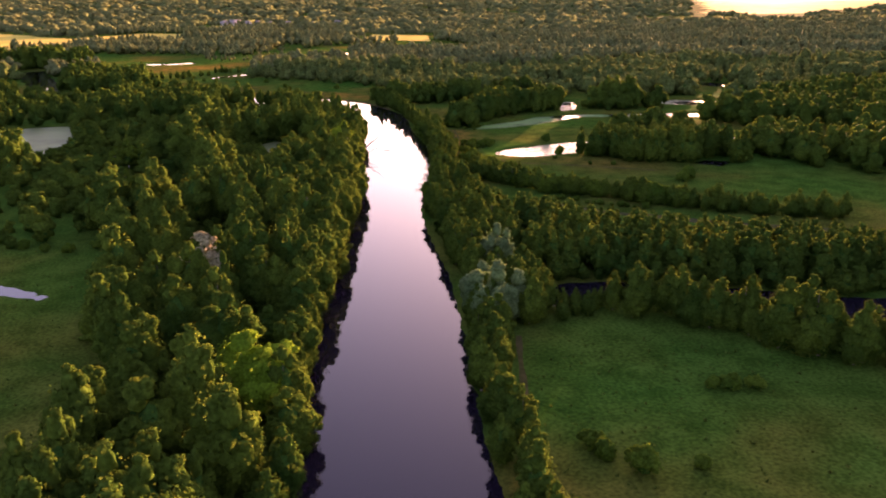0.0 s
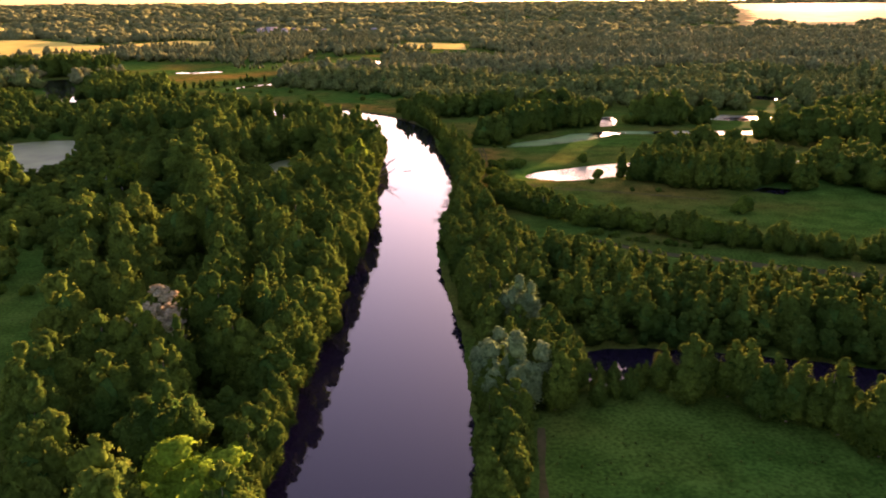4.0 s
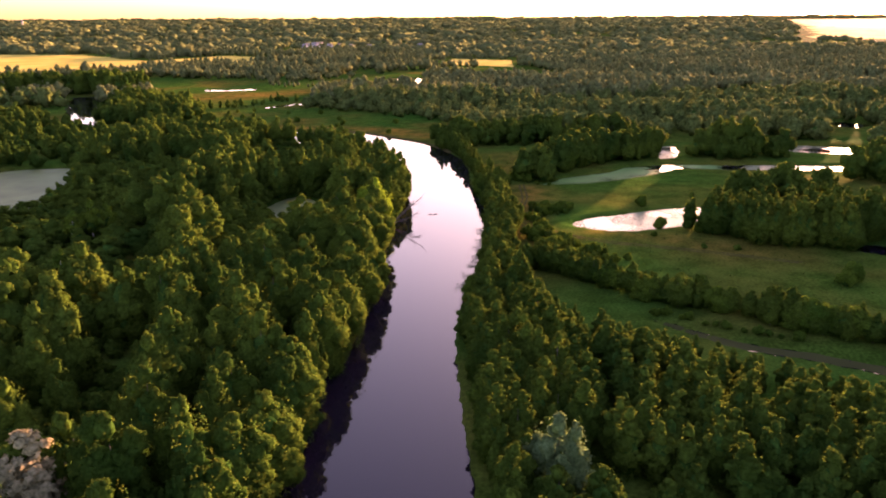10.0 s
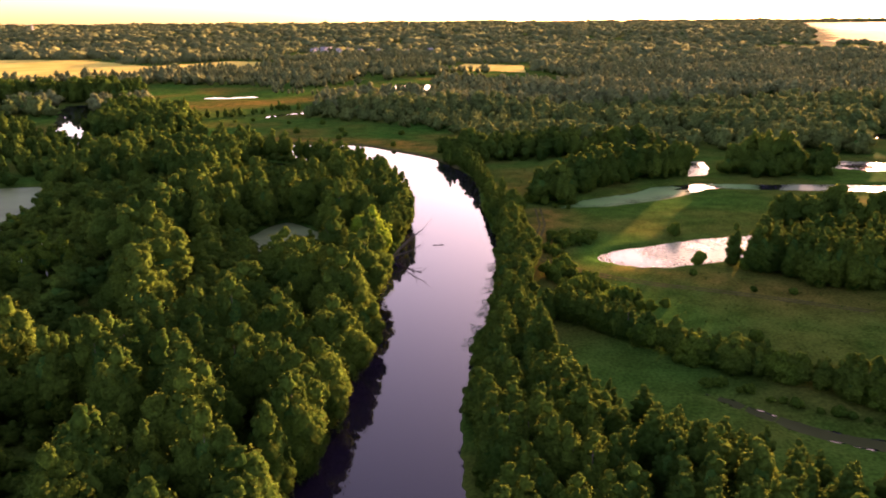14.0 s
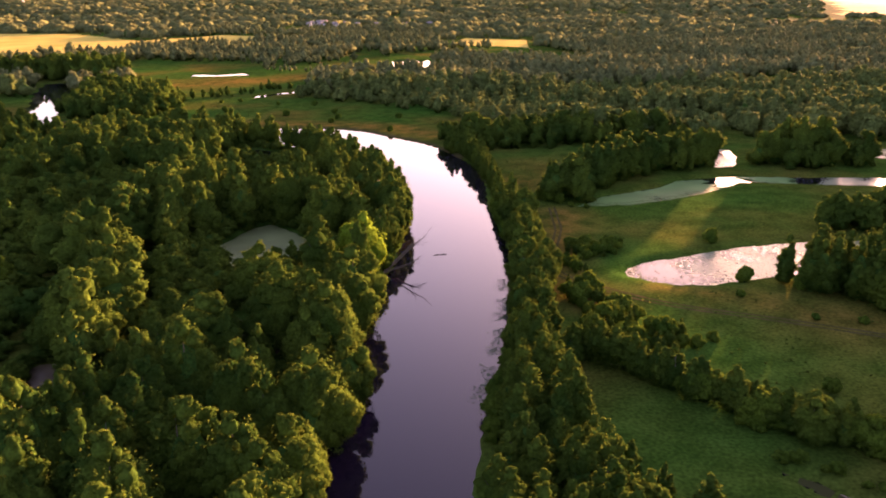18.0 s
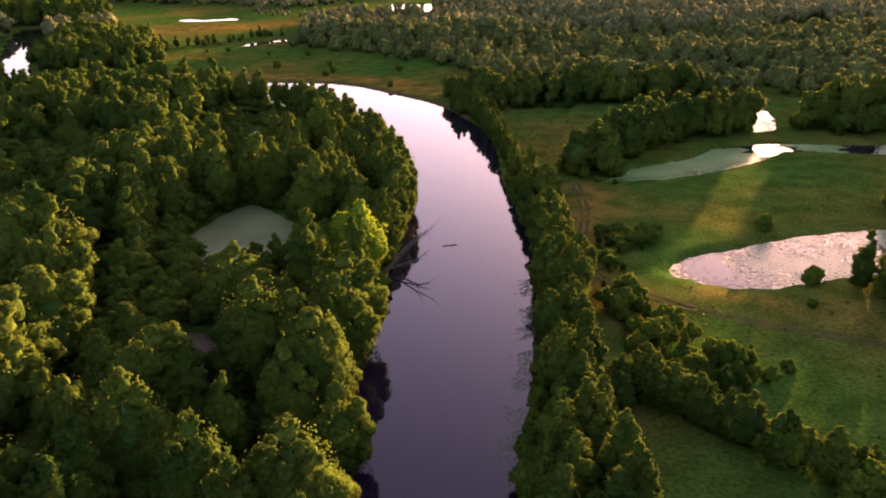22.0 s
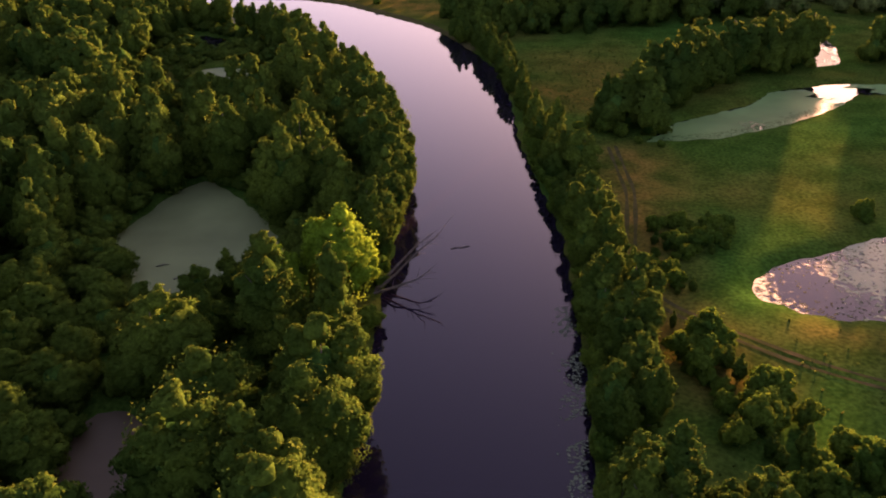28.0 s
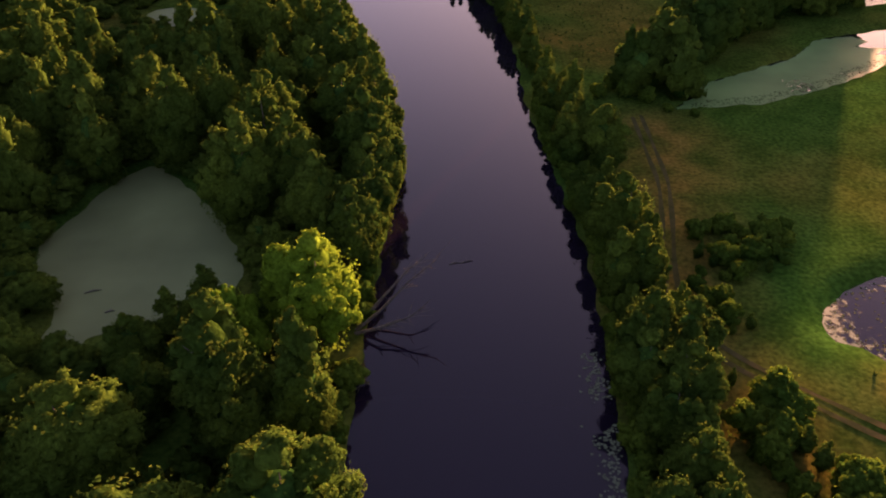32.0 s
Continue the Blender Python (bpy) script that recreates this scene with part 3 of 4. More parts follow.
def ribbon(name, points, half, mat, label, lift, category="dirt track"):
    """A strip of bare earth that follows the ground along a line."""
    pts = []
    for (ax, ay), (bx, by) in zip(points, points[1:]):
        steps = max(2, int(math.hypot(bx - ax, by - ay) / 1.5))
        pts += [(ax + (bx - ax) * u / steps, ay + (by - ay) * u / steps) for u in range(steps)]
    pts.append(points[-1])
    p = np.array(pts, float)
    for _ in range(6):
        p[1:-1] = 0.25 * p[:-2] + 0.5 * p[1:-1] + 0.25 * p[2:]
    way = np.gradient(p, axis=0)
    way /= np.linalg.norm(way, axis=1)[:, None]
    side = np.stack([way[:, 1], -way[:, 0]], 1)
    wid = half * (1 + 0.25 * np.sin(np.arange(len(p)) * 0.7))[:, None]
    rows = [p - side * wid, p - side * wid * 0.4, p + side * wid * 0.4, p + side * wid]
    v = np.concatenate([np.column_stack([r, ground_z(r[:, 0], r[:, 1]) + lift]) for r in rows])
    n, fs = len(p), []
    for r in range(3):
        for k in range(n - 1):
            a, b = r * n + k, (r + 1) * n + k
            fs += [(a, b, b + 1), (a, b + 1, a + 1)]
    return tagged(new(name, mesh_of(name, v, fs, [mat])), label, category, kind="structure")


TRACK = [(31, 262), (30, 240), (27, 226), (25, 218), (24, 211), (25.5, 204), (29, 200), (34, 195.5), (40, 190), (48, 185), (64, 178), (90, 165)]
ribbon("dirt_track", [(x - 0.8, y - 0.4) for x, y in TRACK], 0.32, EARTH, "worn wheel rut of bare brown earth in grass", 0.05)
ribbon("dirt_track", [(x + 0.8, y + 0.4) for x, y in TRACK], 0.32, EARTH, "worn wheel rut of bare brown earth in grass", 0.05)
ribbon("dirt_track", [(12, 32), (10, 21), (7.5, 4), (5.5, -13), (4, -40)], 0.5, EARTH, "narrow brown footpath along the river trees", 0.05)

ribbon("river_bank", [(x + 0.4, y + 1.6) for x, y in RIGHT_BANK[19:29]], 1.1, EARTH, "dark eroded earth bank along the river bend", 0.06, "river bank")

# ---- trees: prototypes ----
def tree_kind(name, leaf, bark, label, category, variants, seed, inner=None, **shape):
    """Prototypes of one kind, one metre per metre, kept as meshes to be shared."""
    protos = []
    for k in range(variants):
        rng = np.random.default_rng(seed + k)
        cv, cf, cn, cm = crown(rng, **shape)
        tv, tf = trunk(rng, shape["height"], 0.018 * shape["height"] + 0.04)
        protos.append((mesh_of(name + "_crown", cv, cf, [leaf, inner or CROWN_SHADE], cm, cn), mesh_of(name + "_trunk", tv, tf, [bark])))
    return dict(name=name, protos=protos, label=label, category=category, things=[], height=shape["height"])


KINDS = {
    "alder": tree_kind("alder_tree", ALDER, BARK, "tall green alder with a heaped leafy crown", "tree", 7, 100,
                       height=14.0, width=8.8, foot=0.6, lobes=19, count=15000, size=0.24, core=BALL2, pointed=0.5, each=11, knob=1.12, loose=0.15, smooth=0.12),
    "yellow": tree_kind("maple_tree", YELLOW, BARK, "bright yellow-green maple with a heaped leafy crown", "tree", 3, 200, inner=YELLOW,
                        height=13.0, width=10.0, foot=0.6, lobes=20, count=12000, size=0.28, core=BALL2, each=11, pointed=0.6, knob=0.98, loose=0.34),
    "willow": tree_kind("willow_tree", WILLOW, BARK, "grey-green willow with a rounded silvery crown", "tree", 4, 300, inner=WILLOW,
                        height=12.0, width=9.4, foot=0.4, lobes=24, count=10000, size=0.26, core=BALL2, pointed=0.5, droop=1.15, knob=1.05, loose=0.2),
    "slim": tree_kind("aspen_tree", ALDER, BARK, "slender green aspen with a pointed crown", "tree", 6, 400,
                      height=13.0, width=5.9, foot=0.3, lobes=15, count=8600, size=0.23, core=BALL2, pointed=0.66, droop=1.2, knob=1.1, loose=0.13, smooth=0.12),
    "dry": tree_kind("dying_tree", DRY, PALE_BARK, "dying tree with a dry pinkish-brown crown", "tree", 1, 500, inner=DRY,
                     height=12.0, width=6.5, foot=2.0, lobes=22, count=3400, size=0.34, core=BALL1, pointed=0.6, fill=0.6),
    "birch": tree_kind("birch_tree", SHRUB, PALE_BARK, "slender birch with a pale trunk and thin crown", "tree", 2, 560,
                       height=12.0, width=5.0, foot=3.5, lobes=12, count=3600, size=0.26, core=BALL1, pointed=0.8, fill=0.6, knob=0.9, loose=0.4),
    "shrub": tree_kind("shrub", SHRUB, BARK, "low round green willow shrub in grass", "shrub", 6, 600,
                       height=4.0, width=4.4, foot=0.0, lobes=13, count=2600, size=0.21, core=BALL1, pointed=0.45, knob=0.95, loose=0.5),
}


def plant(kind, x, y, height, wide=1.0, turn=0.0, label=""):
    k = KINDS[kind]
    z = float(ground_z(x, y)[0])
    s = height / k["height"]
    m = Matrix.LocRotScale((x, y, z), Euler((0, 0, turn)), (s * wide, s * wide, s))
    made = k["things"]
    if len(made) < len(k["protos"]):
        crown_mesh, trunk_mesh = k["protos"][len(made)]
        ob = new(k["name"])
        part("trunk", trunk_mesh, ob)
        part("crown", crown_mesh, ob)
        tagged(ob, k["label"], k["category"], k["name"].replace("_", " ") + "s of the river plain")
        ob.matrix_basis = m
    else:
        src = made[(len(made) * 7 + int(abs(x) * 13)) % len(k["protos"])]
        keep = src.matrix_basis.copy()
        src.matrix_basis = Matrix()
        ob = copy_thing(src, m)
        src.matrix_basis = keep
    if label:
        ob["label"] = label
    made.append(ob)
    return ob


# coarser templates for the woods that nobody could count
def stand_template(seed, height, width, lobes, count, size, core, pointed, stem=True, loose=0.25, knob=1.0, each=5, smooth=0.06):
    rng = np.random.default_rng(seed)
    cv, cf, cn, cm = crown(rng, height, width, 0.2, lobes, count, size, core, pointed, 1.1, 0.78, knob, smooth, loose, each=each)
    if not stem:
        return cv, cf, cn, cm
    tv, tf = limb([(0, 0, -0.5), (0, 0, height * 0.6)], [0.2, 0.08], 3)
    v, f = join([(cv, cf), (tv, tf)])
    tn = (tv * [1, 1, 0]) / np.linalg.norm(tv * [1, 1, 0], axis=1)[:, None]
    return v, f, np.concatenate([cn, tn]), np.r_[cm, np.ones(len(f) - len(cm), int)]


FINE = [stand_template(700 + k, 14.0, 8.6, 13, 3600, 0.37, BALL1, 0.5, loose=0.15, each=6, knob=1.12, smooth=0.12) for k in range(6)]
SLIM = [stand_template(710 + k, 13.0, 5.5, 11, 2300, 0.32, BALL1, 0.68, loose=0.06, knob=1.15, smooth=0.14) for k in range(6)]
MID = [stand_template(720 + k, 13.0, 8.0, 7, 300, 0.80, BALL1, 0.55, knob=0.95, each=2) for k in range(6)]
FAR = [stand_template(740 + k, 12.0, 8.6, 5, 46, 0.95, BALL1, 0.8, False, knob=0.85, each=1) for k in range(5)]
GROVE = [stand_template(760 + k, 12.0, 26.0, 6, 46, 1.7, BALL1, 0.5, False, knob=0.8, each=1) for k in range(5)]


def woodland(name, templates, spots, label, mat=None, category="woodland"):
    """Many trees as one growth: spots are rows of x, y, height, width factor, turn."""
    spots = np.array(spots, float)
    if not len(spots):
        return
    zs, vs, fs, ns, ms, at = ground_z(spots[:, 0], spots[:, 1]), [], [], [], [], 0
    for k, (tv, tf, tn, tm) in enumerate(templates):
        rows = np.arange(k, len(spots), len(templates))
        if not len(rows):
            continue
        s = spots[rows]
        high = tv[:, 2].max()
        c, sn = np.cos(s[:, 4])[:, None], np.sin(s[:, 4])[:, None]
        f = (s[:, 2] / high)[:, None]
        wide = f * s[:, 3][:, None]
        v = np.stack([(tv[:, 0] * c - tv[:, 1] * sn) * wide + s[:, :1], (tv[:, 0] * sn + tv[:, 1] * c) * wide + s[:, 1:2], tv[:, 2] * f + zs[rows][:, None]], -1)
        vs.append(v.reshape(-1, 3))
        fs.append((tf[None] + at + (np.arange(len(rows)) * len(tv))[:, None, None]).reshape(-1, 3))
        ms.append(np.tile(tm, len(rows)))
        ns.append(np.stack([tn[:, 0] * c - tn[:, 1] * sn, tn[:, 0] * sn + tn[:, 1] * c, tn[:, 2] + 0 * c], -1).reshape(-1, 3))
        at += v.shape[0] * v.shape[1]
    tagged(new(name, mesh_of(name, np.concatenate(vs), np.concatenate(fs), [mat or WOODS, CROWN_SHADE], np.concatenate(ms), np.concatenate(ns))), label, category, kind="stuff")


def scatter(poly, step, rng, keep=1.2, jitter=0.42):
    q = np.array(poly, float)
    ax = np.arange(q[:, 0].min(), q[:, 0].max() + step, step)
    ay = np.arange(q[:, 1].min(), q[:, 1].max() + step, step * 0.87)
    px, py = np.meshgrid(ax, ay)
    px = px + (np.arange(len(ay)) % 2)[:, None] * step / 2
    px, py = px + rng.uniform(-jitter, jitter, px.shape) * step, py + rng.uniform(-jitter, jitter, px.shape) * step
    px, py = px.ravel(), py.ravel()
    ok = shore(px, py, poly) < 0
    px, py = px[ok], py[ok]
    ok = shore_all(px, py) > keep
    return np.column_stack([px[ok], py[ok]])


def band(points, half):
    p = np.array(points, float)
    way = np.gradient(p, axis=0)
    way /= np.linalg.norm(way, axis=1)[:, None]
    side = np.stack([way[:, 1], -way[:, 0]], 1) * half
    return [tuple(r) for r in np.concatenate([p + side, (p - side)[::-1]])]


# ---- the plan: woods ----
rng = np.random.default_rng(11)
LEFT_WOOD = [(-26, -45), (-27, 16), (-26, 33), (-26, 44), (-25, 62), (-22, 84), (-20, 104), (-17, 124), (-15.5, 150), (-13.5, 180), (-13, 205),
             (-11.5, 230), (-11.5, 250), (-15, 275), (-20, 294), (-30, 316), (-40, 337), (-49, 353), (-62, 364), (-80, 385), (-110, 394), (-150, 398),
             (-150, 250), (-128, 200), (-112, 150), (-86, 118), (-72, 92), (-68, 48), (-59, 20), (-56, -45)]
LEFT_FAR = [(-150, 398), (-180, 414), (-215, 452), (-245, 496), (-330, 505), (-430, 470), (-430, 150), (-200, 140), (-128, 200), (-150, 250)]
LEFT_SCRUB = [(-150, 250), (-128, 200), (-112, 150), (-86, 118), (-100, 100), (-160, 120), (-210, 145), (-200, 220)]
BANK_SOUTH = [(0.5, -45), (1.0, 10), (3.2, 40), (9, 36), (8.5, 20), (6.5, 0), (5, -45)]
GREY_STAND = [(3.4, 34), (4.2, 72), (17, 70), (20, 58), (20, 42), (16, 36)]
ROW_B = band([(14, 39), (26, 42), (35, 42), (45, 36), (52, 29), (58, 21), (67, 14), (85, 5), (120, -8)], 3.3)
STAND_C = [(6, 74), (22, 72), (29, 63), (42, 62), (56, 58), (70, 52), (100, 44), (150, 38), (150, 70), (110, 76), (84, 84), (70, 88), (58, 95), (50, 103),
           (44, 110), (36, 114), (30, 121), (24, 129), (18, 128), (10, 112)]
BANK_E = [(4, 70), (20, 72), (22, 108), (19, 130), (17, 158), (14.5, 178), (9, 171), (6, 152), (4.2, 134), (3.4, 120), (3.4, 104), (4.0, 88)]
BANK_N = band([(15.0, 176), (17.8, 190), (19.6, 210), (20.4, 226), (18.8, 246), (17.0, 268)], 2.8)
BANK_NN = band([(14.6, 268), (15, 292), (13.8, 318), (8.4, 338), (2.2, 354)], 1.6)
HEDGE_LINE = [(17, 163), (27, 161), (34, 152.5), (42, 145.5), (50, 139.5), (59, 132), (67, 126), (80, 116), (120, 97)]
HEDGE_D = band(HEDGE_LINE, 3.3)
BUSH_L = [(25.5, 200), (29, 200), (34, 188), (38, 178), (44, 166), (38, 160), (30, 166), (25, 180)]
BUSH_K = [(28, 204), (26.5, 214), (30, 226), (40, 230), (47, 224), (40, 219), (32, 214), (32, 206)]
CLUMP_F = [(68, 201), (75, 191), (86, 180), (101, 175), (130, 170), (128, 204), (112, 207), (88, 204), (74, 203)]
CLUMP_G = band([(36, 271), (43, 283), (50, 296), (66, 309), (84, 318), (100, 330)], 5.5)
CLUMP_H = [(108.5, 318), (121, 313), (137, 311), (141, 324), (135, 337), (124, 336)]
LACY_STAND = [(143, 315), (156, 313), (159, 327), (146, 330)]
CLUMP_I = [(95, 236), (105, 233), (128, 232), (140, 240), (128, 250), (100, 246)]
EAST = [(130, 190), (140, 174), (150, 156), (168, 146), (260, 110), (420, 100), (420, 230), (190, 200), (165, 212), (140, 204)]
EAST_FAR = [(150, 262), (192, 231), (300, 215), (600, 300), (500, 440), (250, 345), (205, 318), (178, 296), (160, 280)]
BAY_WOOD = [(-202, 447), (-150, 438), (-138, 478), (-160, 530), (-205, 578), (-232, 562), (-212, 510)]
MEADOW_ROW = band([(-158, 512), (-128, 546), (-98, 582)], 5.0)
NORTH_ROW = [(2, 362), (10, 346), (22, 352), (54, 358), (84, 366), (104, 372), (95, 392), (40, 392), (12, 384), (-2, 378)]
NORTH = [(12, 384), (40, 380), (100, 374), (150, 375), (205, 345), (500, 430), (800, 700), (1000, 1100), (700, 1250), (130, 1000), (100, 940), (5, 1000),
         (-30, 900), (-5, 730), (-60, 720), (-150, 705), (-90, 680), (-92, 560), (-88, 524), (-25, 478), (10, 430)]
NORTHWEST = [(-210, 570), (-260, 530), (-420, 480), (-700, 700), (-650, 1000), (-330, 950), (-360, 1000), (-330, 1130), (-420, 1400), (-250, 1500), (-20, 1300), (-20, 1000),
             (-60, 820), (-160, 715), (-230, 690), (-215, 640)]

# low brushy hollows in the left wood: x, y, reach
HOLLOWS = [(-54, 90, 7.5), (-55, 106, 8.5), (-57, 143, 8.0), (-75, 159, 8.0), (-69, 169, 7.0), (-59, 57, 7.0)]

# left wood: trees nearest the river stand singly, the rest is one growth
spots = scatter(LEFT_WOOD, 6.9, rng, 0.5)
edge = shore(spots[:, 0], spots[:, 1], RIVER)
fine, narrow, coarse, under, single = [], [], [], [], 0
for (x, y), e in zip(spots, edge):
    if math.hypot(x + 34, y - 11) < 6.5 or math.hypot(x + 18, y - 204) < 9 or math.hypot(x + 26, y - 202) < 6:
        continue
    if e < 4.5 or rng.uniform() < (0.35 if 155 < y < 215 else 0.17):
        continue
    tall = rng.choice([rng.uniform(6.5, 10.5), rng.uniform(12.5, 17.0)], p=[0.32, 0.68]) * (0.85 if y > 300 else 1.0)
    if -82 < x < -42 and 276 < y < 366 and e > 7:
        tall = min(tall, 3.0 + 0.35 * max(0, 318 - y))
    if -74 < x < -44 and 286 < y < 322:
        continue
    if -62 < x < -26 and 190 < y < 214:
        tall = min(tall, 8.0)
    if x < -100 and 140 < y < 236:
        tall *= 0.45
    elif 135 < y < 205 and x < -61 - (y - 152) * 0.42:
        tall *= 0.45
    if -63 < x < -42 and 174 < y < 200:
        tall = rng.uniform(4.5, 7.5)
    if y < 300 and shore(np.array([x]), np.array([y]), PONDS["grey_pond"])[0] < 46:
        tall *= 0.42
    if any(math.hypot((x - hx) / 1.1, y - hy) < hr for hx, hy, hr in HOLLOWS):
        tall = rng.uniform(2.5, 4.5)
    roll, wide, turn = rng.uniform(), rng.uniform(0.85, 1.15) * (1.15 if 155 < y < 215 else 0.88), rng.uniform(0, 6.28)
    if tall < 8:
        wide *= 1.6
    if e < 33 and 20 < y < 262 and x > -62 and single < 220:
        kind = "alder" if roll < 0.84 else "slim" if roll < 0.93 else "alder"
        plant(kind, x, y, tall, wide, turn)
        single += 1
    elif x > -75 and y < 300:
        fine.append((x, y, tall, wide, turn))
    else:
        coarse.append((x, y, tall, wide * 1.1, turn))
for x, y in scatter(LEFT_FAR, 8.5, rng):
    if x > -0.62 * (y - 90) and y > 330 and not (-232 < x < -150 and y < 440):
        continue
    coarse.append((x, y, rng.uniform(10, 15) * (0.6 if y > 300 else 1), 1.0, rng.uniform(0, 6.28)))
for x, y in scatter(LEFT_SCRUB, 8.5, rng):
    coarse.append((x, y, rng.uniform(3, 8), 1.2, rng.uniform(0, 6.28)))

# the leafy edge that overhangs the river
for (ax, ay), (bx, by) in zip(LEFT_BANK[1:], LEFT_BANK[2:19]):
    steps = max(1, round(math.hypot(bx - ax, by - ay) / 5.2))
    for k in range(steps):
        u = (k + rng.uniform(0.2, 0.8)) / steps
        x, y = ax + (bx - ax) * u - (rng.uniform(1.8, 4.4) if ay > 140 else rng.uniform(-1.4, 1.0)), ay + (by - ay) * u
        if 40 < y < 68:
            x -= 2.2
        if math.hypot(x + 18, y - 205) > 8.5 and rng.uniform() > 0.1:
            plant("alder" if rng.uniform() < 0.75 else "slim", x, y, rng.uniform(10.5, 16.0) * (0.85 if y > 262 else 1) * (0.8 if y < 45 else 1), rng.uniform(0.75, 1.15), rng.uniform(0, 6.28))

# marked trees
plant("dry", -47.7, 57.0, 15.0, 1.3, 0.4)
plant("willow", -50.5, 49.5, 10.0, 1.1, 2.0)
plant("yellow", -34.0, 11.5, 12.6, 1.4, 1.0, "broad bright green tree at the wood's edge")
plant("yellow", -18.0, 207.0, 14.0, 1.0, 2.0, "bright yellow-green maple on the river bank")
plant("yellow", -25.5, 203.0, 11.0, 0.8, 4.0)
plant("willow", 9.0, 39.8, 12.2, 1.1, 0.0)
plant("willow", 14.0, 65.5, 11.6, 1.0, 1.5)
plant("willow", 7.5, 46.0, 10.0, 1.05, 3.0)
plant("slim", 16.5, 165.8, 12.0, 1.1, 1.0)
for x, y, h in ((-93.5, 187.7, 12.5), (-96.5, 184.0, 10.5), (-90.0, 191.0, 11.0), (-84.5, 150.0, 9.5)):
    plant("birch", x, y, h, 1.0, x)

for x, y in scatter(BANK_SOUTH, 3.9, rng, 0.7):
    plant("slim", x, y, rng.uniform(6.0, 10.0), rng.uniform(1.0, 1.3), rng.uniform(0, 6.28))
for x, y in scatter(GREY_STAND, 4.5, rng, 1.6):
    plant("alder" if rng.uniform() < 0.5 else "slim", x, y, rng.uniform(7.0, 10), rng.uniform(0.85, 1.05), rng.uniform(0, 6.28))
for x, y in scatter(ROW_B, 3.6, rng, 0.9):
    plant("slim", x, y, rng.uniform(7.0, 10.5) * (1.25 if x > 55 else 0.5 if 21 < x < 32 else 1.0), rng.uniform(1.0, 1.3), rng.uniform(0, 6.28))
for x, y in scatter(BANK_E, 3.9, rng, 2.2):
    plant("slim", x, y, rng.uniform(7.4, 10.6), rng.uniform(1.0, 1.3), rng.uniform(0, 6.28))
for x, y in scatter(STAND_C, 4.6, rng, 1.0):
    if shore(np.array([x]), np.array([y]), BANK_E)[0] > 0:
        deep = -float(shore(np.array([x]), np.array([y]), STAND_C)[0])
        tall = rng.uniform(8.0, 11.5) if y < 74 - 0.25 * (x - 30) else rng.uniform(4.2, 6.0) + min(deep, 12) * 0.3
        narrow.append((x, y, tall, rng.uniform(1.1, 1.45), rng.uniform(0, 6.28)))
# scrub along the far shore of the side channel
for (ax, ay), (bx, by) in zip(PONDS["side_channel"][1:7], PONDS["side_channel"][2:8]):
    for k in range(round(math.hypot(bx - ax, by - ay) / 1.7)):
        u = rng.uniform()
        narrow.append((ax + (bx - ax) * u + rng.uniform(-0.5, 1.0), ay + (by - ay) * u + rng.uniform(0.3, 3.6), rng.uniform(3.0, 7.0), rng.uniform(1.4, 1.9), rng.uniform(0, 6.28)))
for x, y in scatter(CLUMP_F, 4.1, rng, 0.8):
    narrow.append((x, y, rng.uniform(10.5, 13.0), rng.uniform(0.95, 1.2), rng.uniform(0, 6.28)))
for x, y in scatter(BANK_N, 4.2, rng, 1.7):
    plant("alder" if rng.uniform() < 0.5 else "slim", x, y, rng.uniform(5.5, 11.5), rng.uniform(0.85, 1.2), rng.uniform(0, 6.28))
for x, y in scatter(BANK_NN, 4.0, rng, 0.1):
    plant("slim", x, y, rng.uniform(6, 10), rng.uniform(0.9, 1.2), rng.uniform(0, 6.28))
for x, y in scatter(HEDGE_D, 3.3, rng, 0.4):
    plant("slim" if rng.uniform() < 0.6 else "alder", x, y, rng.uniform(4.0, 7.2), rng.uniform(1.0, 1.4), rng.uniform(0, 6.28))
for (ax, ay), (bx, by) in zip(HEDGE_LINE, HEDGE_LINE[1:8]):
    steps = round(math.hypot(bx - ax, by - ay) / 2.6)
    for k in range(steps):
        u = (k + rng.uniform(0.2, 0.8)) / steps
        plant("slim" if rng.uniform() < 0.7 else "shrub", ax + (bx - ax) * u + rng.normal(0, 0.6), ay + (by - ay) * u + rng.normal(0, 0.6), rng.uniform(4.6, 7.4), 1.3, rng.uniform(0, 6.28))
# low willow scrub at the water's edge
for bank, inland, lo, hi in ((RIGHT_BANK, 1, 128, 268), (LEFT_BANK, -1, 140, 262)):
    for (ax, ay), (bx, by) in zip(bank, bank[1:]):
        if lo < ay < hi:
            for k in range(max(1, round(math.hypot(bx - ax, by - ay) / 2.6))):
                u = (k + rng.uniform(0.1, 0.9)) / max(1, round(math.hypot(bx - ax, by - ay) / 2.6))
                x, y = ax + (bx - ax) * u + inland * rng.uniform(0.9, 2.0), ay + (by - ay) * u
                if math.hypot(x + 18, y - 205) > 6:
                    plant("shrub", x, y, rng.uniform(1.4, 3.4), rng.uniform(0.9, 1.2), rng.uniform(0, 6.28), "low willow shrub leaning over the water's edge")
for poly in (BUSH_L, BUSH_K):
    for x, y in scatter(poly, 3.3 if poly is BUSH_L else 2.7, rng, 0.8):
        plant("shrub" if rng.uniform() < 0.75 else "slim", x, y, rng.uniform(1.3, 2.9) if poly is BUSH_K else rng.uniform(1.8, 4.6), rng.uniform(0.8, 1.25), rng.uniform(0, 6.28))
